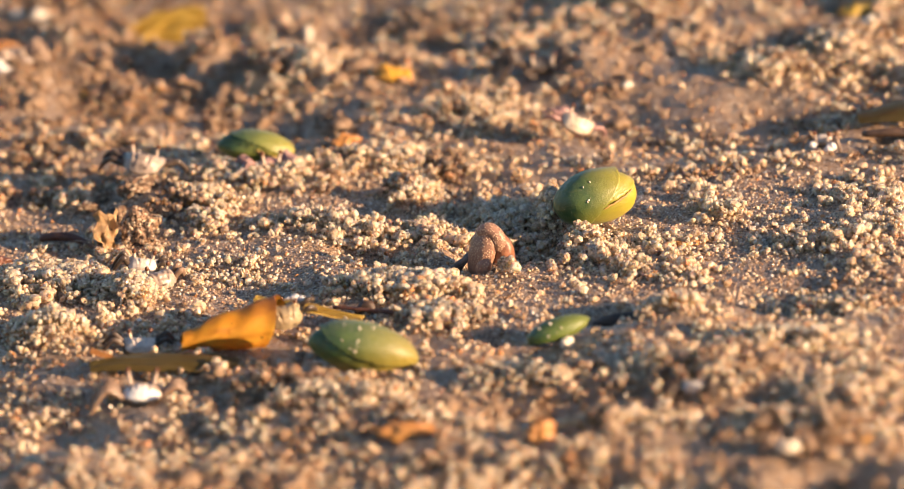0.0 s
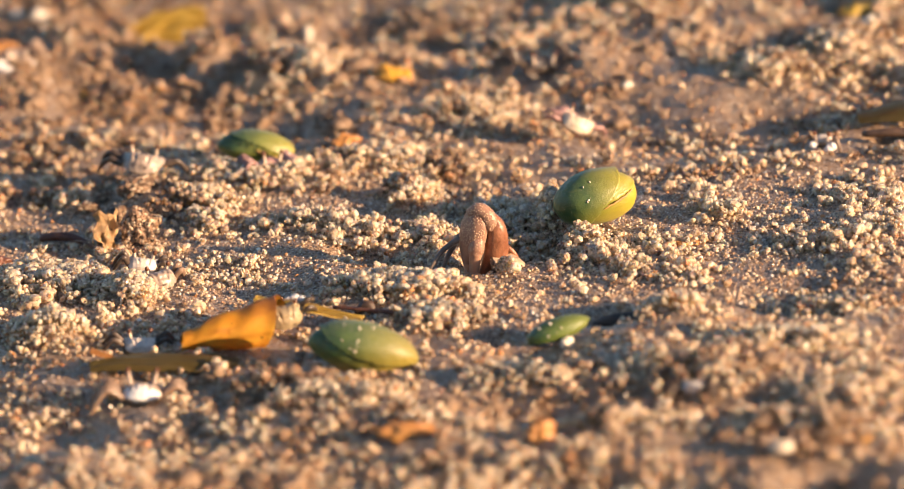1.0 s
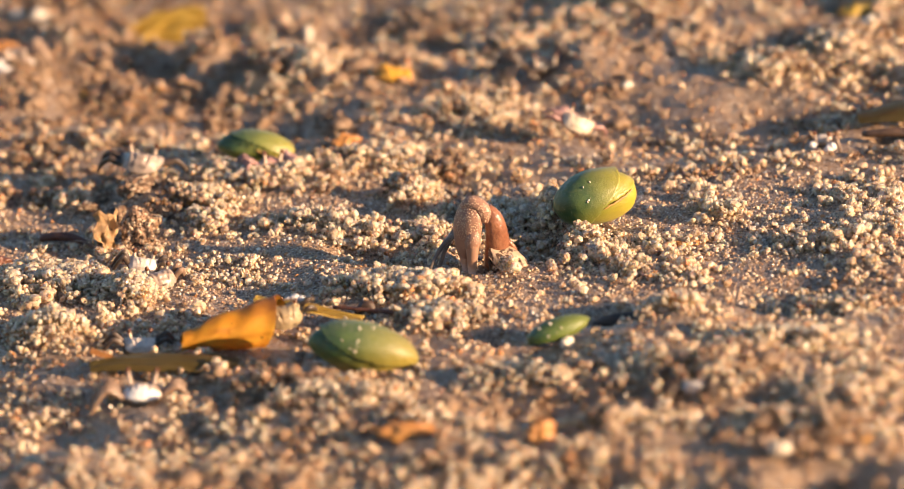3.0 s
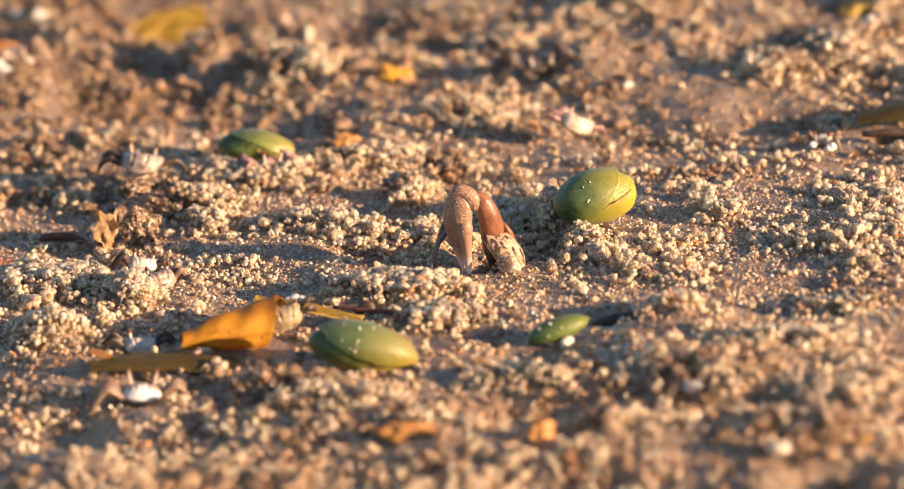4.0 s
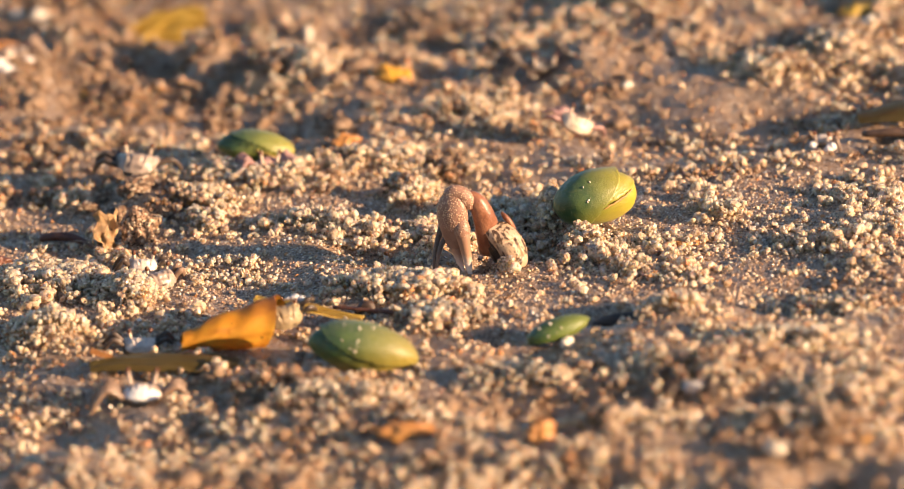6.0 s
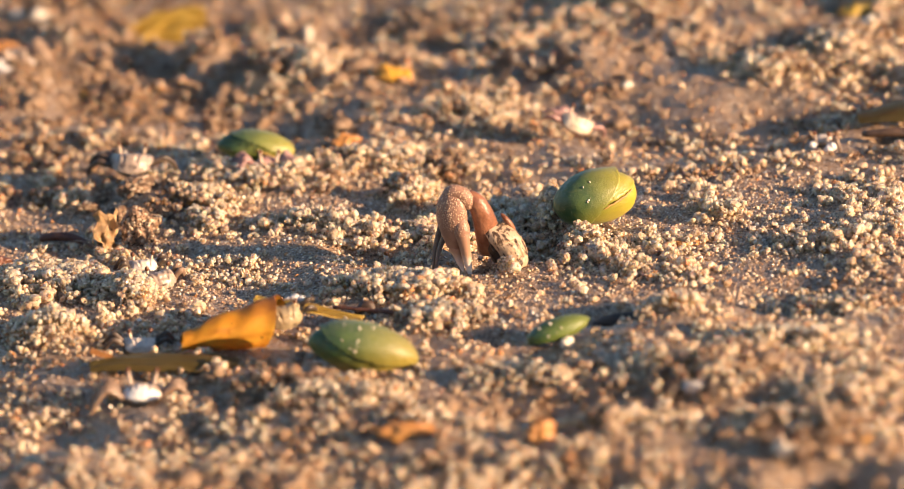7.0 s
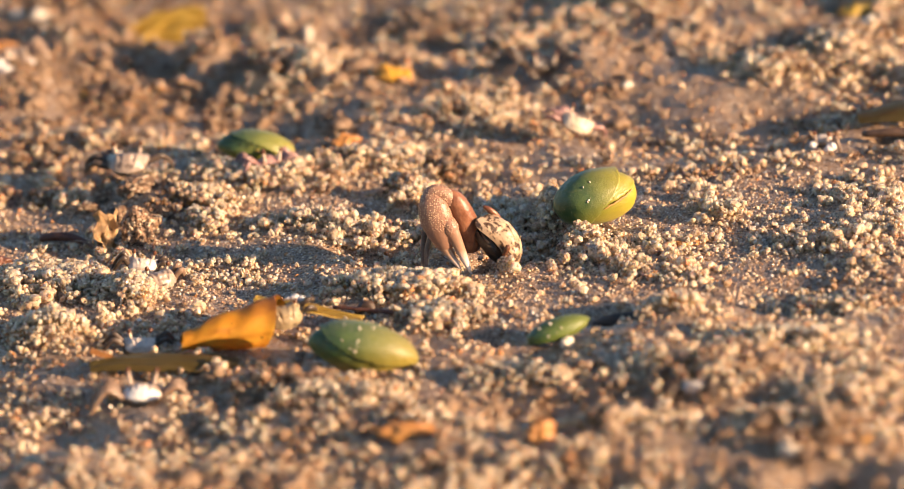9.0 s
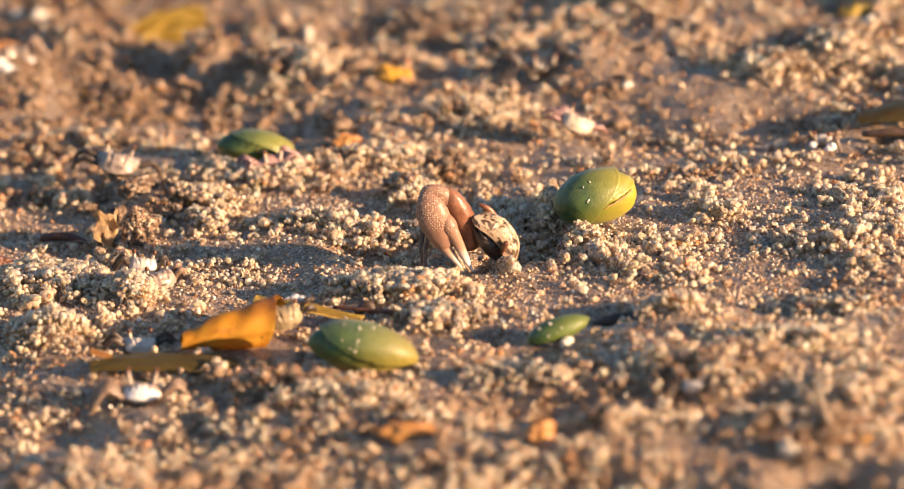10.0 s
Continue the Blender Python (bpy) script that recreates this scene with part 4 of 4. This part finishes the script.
def scatter():
    rng = np.random.default_rng(11)
    x, y = rng.uniform(-0.164, 0.164, 36000), rng.uniform(-0.25, 0.31, 36000)
    dense = 0.60 * lattice(x, y * 0.7, 0.021, 21) + 0.45 * lattice(x, y, 0.0085, 22) + 0.25 * lattice(x, y, 0.05, 23) + 0.06 * (y < -0.12)
    dense = 0.09 + 0.80 * np.clip((dense + 0.02) / 0.42, 0, 1) ** 1.2
    for cx, cy, rx, ry in BARE:
        dense = dense * (1 - 0.85 * bell(x, y, cx, cy, rx, ry, 1.5))
    dense = dense * (1 - 0.4 * bell(x, y, 100, 20, 50, 55, 2))
    keep = rng.uniform(0, 1, len(x)) < np.clip(dense, 0.03, 0.95)
    xs, ys = [x[keep]], [y[keep]]
    for cx, cy, rx, ry, n in BANKS + BANKS_FAR + CLUMPS:
        n = int(1.2 * n)
        xs.append(cx * MM + rng.normal(0, 0.55, n) * rx * MM)
        ys.append(cy * MM + rng.normal(0, 0.55, n) * ry * MM)
    x, y = np.concatenate(xs), np.concatenate(ys)
    # a pellet is a clump of a few coarse grains
    clump = np.where(np.arange(len(x)) < keep.sum(), rng.choice([1, 1, 1, 2, 3, 6], len(x)), rng.choice([1, 2, 3, 5, 8], len(x)))
    size = np.repeat(np.clip(0.76 * np.exp(rng.normal(0, 0.30, len(x))), 0.4, 1.4), clump)
    x, y = np.repeat(x, clump), np.repeat(y, clump)
    x, y = x + rng.normal(0, 1.15, len(x)) * size * MM, y + rng.normal(0, 1.15, len(x)) * size * MM
    r = np.clip(size * np.exp(rng.normal(-0.12, 0.22, len(x))), 0.4, 1.8) * MM
    for cx, cy, rx, ry in CLEAR:
        out = ((x - cx * MM) / (rx * MM)) ** 2 + ((y - cy * MM) / (ry * MM)) ** 2 > 1
        x, y, r = x[out], y[out], r[out]
    order = rng.permutation(len(x))
    x, y, r = x[order], y[order], r[order]
    z = height(x, y)
    # each pellet comes to rest on those below it
    cell = 0.0006
    top = np.full((int(0.36 / cell), int(0.60 / cell)), -0.02)
    for k in range(len(x)):
        i, j = int((x[k] + 0.18) / cell), int((y[k] + 0.27) / cell)
        w = max(1, int(0.75 * r[k] / cell))
        patch = top[max(i - w, 0):i + w + 1, max(j - w, 0):j + w + 1]
        under = 0.45 * patch.max() + 0.55 * np.maximum(patch, z[k]).mean() if patch.size else -1
        low = max(z[k] - 0.25 * r[k], under - 0.40 * r[k])
        z[k] = min(low, z[k] + 0.004) + 0.66 * r[k]
        np.maximum(patch, z[k] + 0.5 * r[k], out=patch)
    return x, y, z, r, rng


def build_pellets():
    x, y, z, r, rng = scatter()
    wx, wy, lift = laid(x, y)
    place = np.stack([wx, wy, z + lift], -1)
    near = (np.abs(y + 0.006 - 0.275 * x) < 0.052)
    # the pellets round the burrow, one by one
    way = ((x - 0.02) / 0.055) ** 2 + ((y + 0.015) / 0.042) ** 2 - (r - 0.001) * 350
    single = np.argsort(way)[:300]
    chosen = np.zeros(len(x), bool)
    chosen[single] = True
    me = joined("sand_pellets", place[near & ~chosen], r[near & ~chosen], rng, 2, PELLETS, 0.42, 0.45)
    tagged(new("sand_pellets", me), "pale sand pellets rolled by crabs, heaped on wet sand", "sand pellets", kind="stuff")
    # away from the fresh diggings many pellets are older and browner
    old = 0.5 + 0.5 * lattice(x, y, 0.022, 41) + 0.35 * lattice(x, y, 0.007, 42) + np.clip((y - 0.08) / 0.10, 0, 0.20) * np.clip(-x / 0.05, -0.1, 1) + np.clip(-0.05 - x, 0, 0.1) * (y > 0.09) * 3
    brown = ~near & ~chosen & (old > np.where(y < 0, 0.76, 0.66))
    pale = ~near & ~chosen & ~brown
    me = joined("sand_pellets", place[pale], r[pale], rng, 1, PELLETS, 0.42, 0.5)
    tagged(new("sand_pellets", me), "pale sand pellets scattered over the wet flat", "sand pellets", kind="stuff")
    # brown crumbs lie all over the farther and the nearer ground
    n = 7400
    bx, by = rng.uniform(-0.165, 0.165, n), np.where(rng.uniform(0, 1, n) < 0.54, rng.uniform(0.085, 0.30, n), rng.uniform(-0.24, -0.085, n))
    for cx, cy, rx, ry in CLEAR:
        out = ((bx - cx * MM) / (rx * MM)) ** 2 + ((by - cy * MM) / (ry * MM)) ** 2 > 1
        bx, by = bx[out], by[out]
    br = np.clip(0.75 * np.exp(rng.normal(0, 0.35, len(bx))), 0.4, 1.7) * MM
    wx, wy, lift = laid(bx, by)
    crumbs = np.stack([wx, wy, height(bx, by) + lift + 0.3 * br], -1)
    me = joined("sand_pellets", np.concatenate([place[brown], crumbs]), np.concatenate([r[brown] * 1.1, br]), rng, 1, BROWN_PELLETS, 0.45, 0.6)
    tagged(new("sand_pellets", me), "older brown pellets and crumbs of damp sand", "sand pellets", kind="stuff")
    # loose grains on the bare sand
    n = 34000
    gx, gy = rng.uniform(-0.158, 0.158, n), np.where(np.arange(n) < 26000, rng.uniform(-0.085, 0.075, n), rng.uniform(-0.24, 0.30, n))
    gz = height(gx, gy)
    wx, wy, lift = laid(gx, gy)
    me = joined("sand_grains", np.stack([wx, wy, gz + lift], -1), (0.24 + 0.55 * rng.uniform(0, 1, n) ** 3.0) * MM, rng, 0, GRAINS, 0.3)
    tagged(new("sand_grains", me), "loose glinting quartz grains on wet sand", "sand grains", kind="stuff")
    # crumbled clods of sand, behind and before the pellet banks
    n = 1500
    cx = rng.uniform(-0.16, 0.16, n)
    cy = np.where(rng.uniform(0, 1, n) < 0.6, rng.uniform(0.11, 0.30, n), rng.uniform(-0.24, -0.13, n))
    heap = lattice(cx, cy, 0.03, 31) > -0.1
    for px, py, rx, ry in CLEAR:
        heap &= ((cx - px * MM) / ((rx + 8) * MM)) ** 2 + ((cy - py * MM) / ((ry + 12) * MM)) ** 2 > 1
    cx, cy = cx[heap], cy[heap]
    size = np.clip(1.35 * np.exp(rng.normal(0, 0.40, len(cx))), 0.9, 3.6) * MM
    wx, wy, lift = laid(cx, cy)
    me = joined("sand_clods", np.stack([wx, wy, height(cx, cy) + lift + 0.35 * size], -1), size, rng, 2, CLOD_SAND, 0.6)
    tagged(new("sand_clods", me), "crumbled brown clods of damp sand", "sand clods", kind="stuff")
    v, f = icosphere(2)
    kinds = [mesh_of("sand_pellet", uneven(v, 20 + s, 0.42), f, PELLET_PART, s % 2 == 0) for s in range(8)]
    spin = turns(rng, 300)
    for k, i in enumerate(single):
        ob = new("sand_pellet", kinds[k % 8])
        ob.parent = ground
        ob.matrix_basis = Matrix.Translation(place[i].tolist()) @ Matrix(spin[k].tolist()).to_4x4() @ Matrix.Diagonal((r[i], r[i], r[i], 1))


build_pellets()


# ---- what moves ----
def motions():
    # the claw's top: time, x and z (mm), lean
    claw = [(0.0, 13.8, 14.2, -8), (0.2, 13.1, 15.3, -8), (0.4, 12.4, 16.8, -7), (0.6, 11.9, 18.1, -6), (0.8, 11.3, 19.8, -5), (1.0, 10.8, 20.7, -5),
            (1.4, 10.3, 21.3, -5), (1.8, 10.1, 21.6, -4), (2.2, 9.9, 21.8, -4), (2.7, 9.6, 22.2, -3), (3.3, 7.4, 24.7, 1), (3.8, 5.2, 26.5, 4),
            (4.2, 4.5, 27.4, 6), (4.5, 4.2, 27.6, 7), (5.2, 3.6, 27.5, 8), (5.6, 3.1, 27.1, 9), (6.8, 2.6, 27.2, 10)]
    claw += [(8.0, 2.4, 27.0, 11), (8.2, 1.8, 27.1, 12), (8.4, 0.6, 27.2, 14), (8.7, -2.0, 27.4, 19), (9.0, -4.3, 27.6, 23), (9.2, -5.0, 27.8, 25), (10.0, -5.5, 27.8, 26)]
    # the body: time, shift to the last place (mm), turn
    body = {0.0: (5.4, -16.5, 8), 0.6: (5.4, -15.6, 8), 0.8: (5.4, -14.4, 8), 1.4: (5.2, -12.4, 8), 2.7: (5.0, -12.0, 8), 3.3: (3.8, -10.0, 13), 3.8: (2.7, -7.4, 16), 4.5: (2.9, -6.4, 16),
            5.6: (3.2, -4.0, 15), 6.8: (3.4, -4.6, 14), 8.0: (3.4, -4.4, 13), 8.4: (2.3, -1.8, 4), 9.0: (0.9, -1.0, 2), 10.0: (0.0, 0.0, 0)}
    span = sorted(body)
    wide = Vector((0.61, 0.0, -0.79))
    back = Vector((0.60, -0.66, 0.46)).normalized()
    axes = Matrix((wide, back.cross(wide), back)).transposed().to_4x4()
    axes = axes.to_quaternion().to_matrix().to_4x4()
    y = -29.1

    def at_body(t):
        dx, dz, turn = (np.interp(t, span, [body[s][k] for s in span]) for k in range(3))
        return pose((14.7 + dx) * MM, (y + 3.0) * MM, (11.5 + dz) * MM)

    def turn_body(t):
        return np.interp(t, span, [body[s][2] for s in span])

    times = sorted({c[0] for c in claw} | set(span))
    walk(main_crab, [(t, at_body(t)) for t in times])
    walk(main_carapace, [(t, pose(0, 0, 0, 0, turn_body(t), 0) @ axes @ pose(0, 0, 0, 2.0 * turn_body(t))) for t in times])

    def in_body(t, m):
        return at_body(t).inverted() @ m

    # the claw also rolls about its own length as it opens out
    roll = ([0.0, 2.7, 5.6, 8.0, 8.4, 8.7, 9.2, 10.0], [52, 44, 30, 25, 20, 12, 3, 0])
    rolled = lambda t: Matrix.Rotation(radians(np.interp(t, *roll)), 4, Vector((0.41, 0.0, -0.91)))
    walk(main_claw, [(t, in_body(t, pose(x * MM, y * MM, (z + 1.2) * MM, 0, 26 - a, 0) @ rolled(t))) for t, x, z, a in claw])
    walk(main_wrist, [(t, in_body(t, pose(x * MM, y * MM, (z + 1.2) * MM, 0, 26 - a, 0) @ Matrix.Identity(4).lerp(rolled(t), 0.4))) for t, x, z, a in claw])
    lean = ([0.0, 1.0, 2.7, 3.8, 5.6, 8.0, 9.2, 10.0], [24, 20, 14, 3, 1, 1, -3, -5])
    walk(main_arm, [(t, in_body(t, pose(x * MM, y * MM, (z + 1.2) * MM, 0, np.interp(t, *lean), 0))) for t, x, z, a in claw])
    for k, leg in enumerate(main_legs):
        up = lambda t: np.interp(t, [0.0, 0.8, 2.7, 3.8, 5.6], [0.6, 0.8, 1.0, 0.5, 0.0]) * (1 - 0.4 * k)
        swing = lambda t: np.interp(t, [0.0, 0.8, 2.7, 3.8, 5.6], [14, 14, 12, 5, 0]) * (1 - 0.7 * k)
        walk(leg, [(t, in_body(t, pose(x * MM, y * MM, (z + 1.2 + up(t)) * MM, 0, 0.6 * (26 - a) + swing(t), 0))) for t, x, z, a in claw])

    def shift(ob, rows):
        """Rows of time, shift in mm and turns in degrees on the thing's own pose."""
        home = ob.matrix_basis.copy()
        walk(ob, [(t, Matrix.Translation(Vector((dx, dy, dz)) * MM) @ home @ pose(0, 0, 0, rx, ry, rz)) for t, dx, dy, dz, rx, ry, rz in rows])

    shift(crab_a, [(0, 0, 0, 0, 0, 0, 0), (2.1, -0.3, 0, 0, 0, 0, 2), (3.8, -0.5, 0, 0.2, 0, 1, 0), (5.6, -1.2, 0, 0, 0, 0, 4), (6.8, -3.2, 0, 0, 0, 2, 6), (7.8, -4.6, 0, 0.3, 0, 3, 8), (9.0, -4.7, 0, 0.2, 0, 4, 10), (9.5, -6.2, 0, 0, 0, 2, 6), (10.0, -8.0, 0, 0, 0, -6, 4)])
    shift(crab_f, [(0, 0, 0, 0, 0, 0, 0), (2.1, 0.3, 0, 0.1, 0, 2, 4), (5.0, 0, 0, 0.2, 0, 0, 0), (7.3, -0.6, 0, 0.4, 0, 3, -6), (9.0, 0, 0, 0.8, 0, 0, 5), (10.0, 0.4, 0, 0.8, 0, -3, 8)])
    shift(crab_g, [(0, 0, 0, 0, 0, 0, 0), (3.8, 0, 0, 0.2, 0, -2, 0), (6.8, 0.3, 0, -0.4, 0, 4, 10), (7.5, 0.3, 0, -0.5, 0, 5, 14), (8.4, 0, 0, 0, 0, 0, 0), (10.0, 0.1, 0, 0, 0, 0, 2)])
    shift(crab_c, [(0, 0, 0, 0, 0, 0, 0), (2.5, 0.1, 0, 0.1, 0, 1, 0), (5.0, 0, 0, 0, 0, -1, 2), (10.0, 0.1, 0, 0.1, 0, 1, 0)])
    shift(crab_d, [(0, 0, 0, 0, 0, 0, 0), (0.7, 0.4, 0, 0.2, 0, 4, 6), (1.4, -0.4, 0, 0, 0, -3, 0), (2.5, 0.5, 0, -0.4, 0, 2, 10), (4.4, -0.4, 0, 0, 0, -4, 0), (5.6, 0.2, 0, -0.4, 0, 3, 8), (7.5, -0.2, 0, 0.2, 0, -3, 0), (9.0, 0.4, 0, 0.2, 0, 3, 6), (10.0, 0.2, 0, -0.3, 0, 0, 10)])
    shift(crab_j, [(0, 3.0, 0, 0, 0, 0, 8), (1.0, 1.2, 0, 0, 0, 2, 4), (2.7, 0.6, 0, -0.4, 0, 0, 0), (4.5, 0, 0, -0.4, 0, 2, 0), (5.6, -0.8, 0, -0.4, 0, 0, -4), (6.8, 0.8, 0, -0.6, 0, 4, -30), (8.0, 3.0, 0, -0.6, 0, 2, -40), (10.0, 3.0, 0, -0.8, 0, 0, -36)])
    shift(crab_l, [(0, 0, 0, 0, 0, 0, 0), (1.4, 0.6, 0, -0.5, 0, 4, 8), (3.8, 0.3, 0, 0, 0, -3, 0), (5.6, 0, 0, 0.6, 0, 2, 10), (7.3, 0.6, 0, -0.4, 0, -2, 0), (10.0, 0.4, 0, 0.5, 0, 3, 8)])


motions()
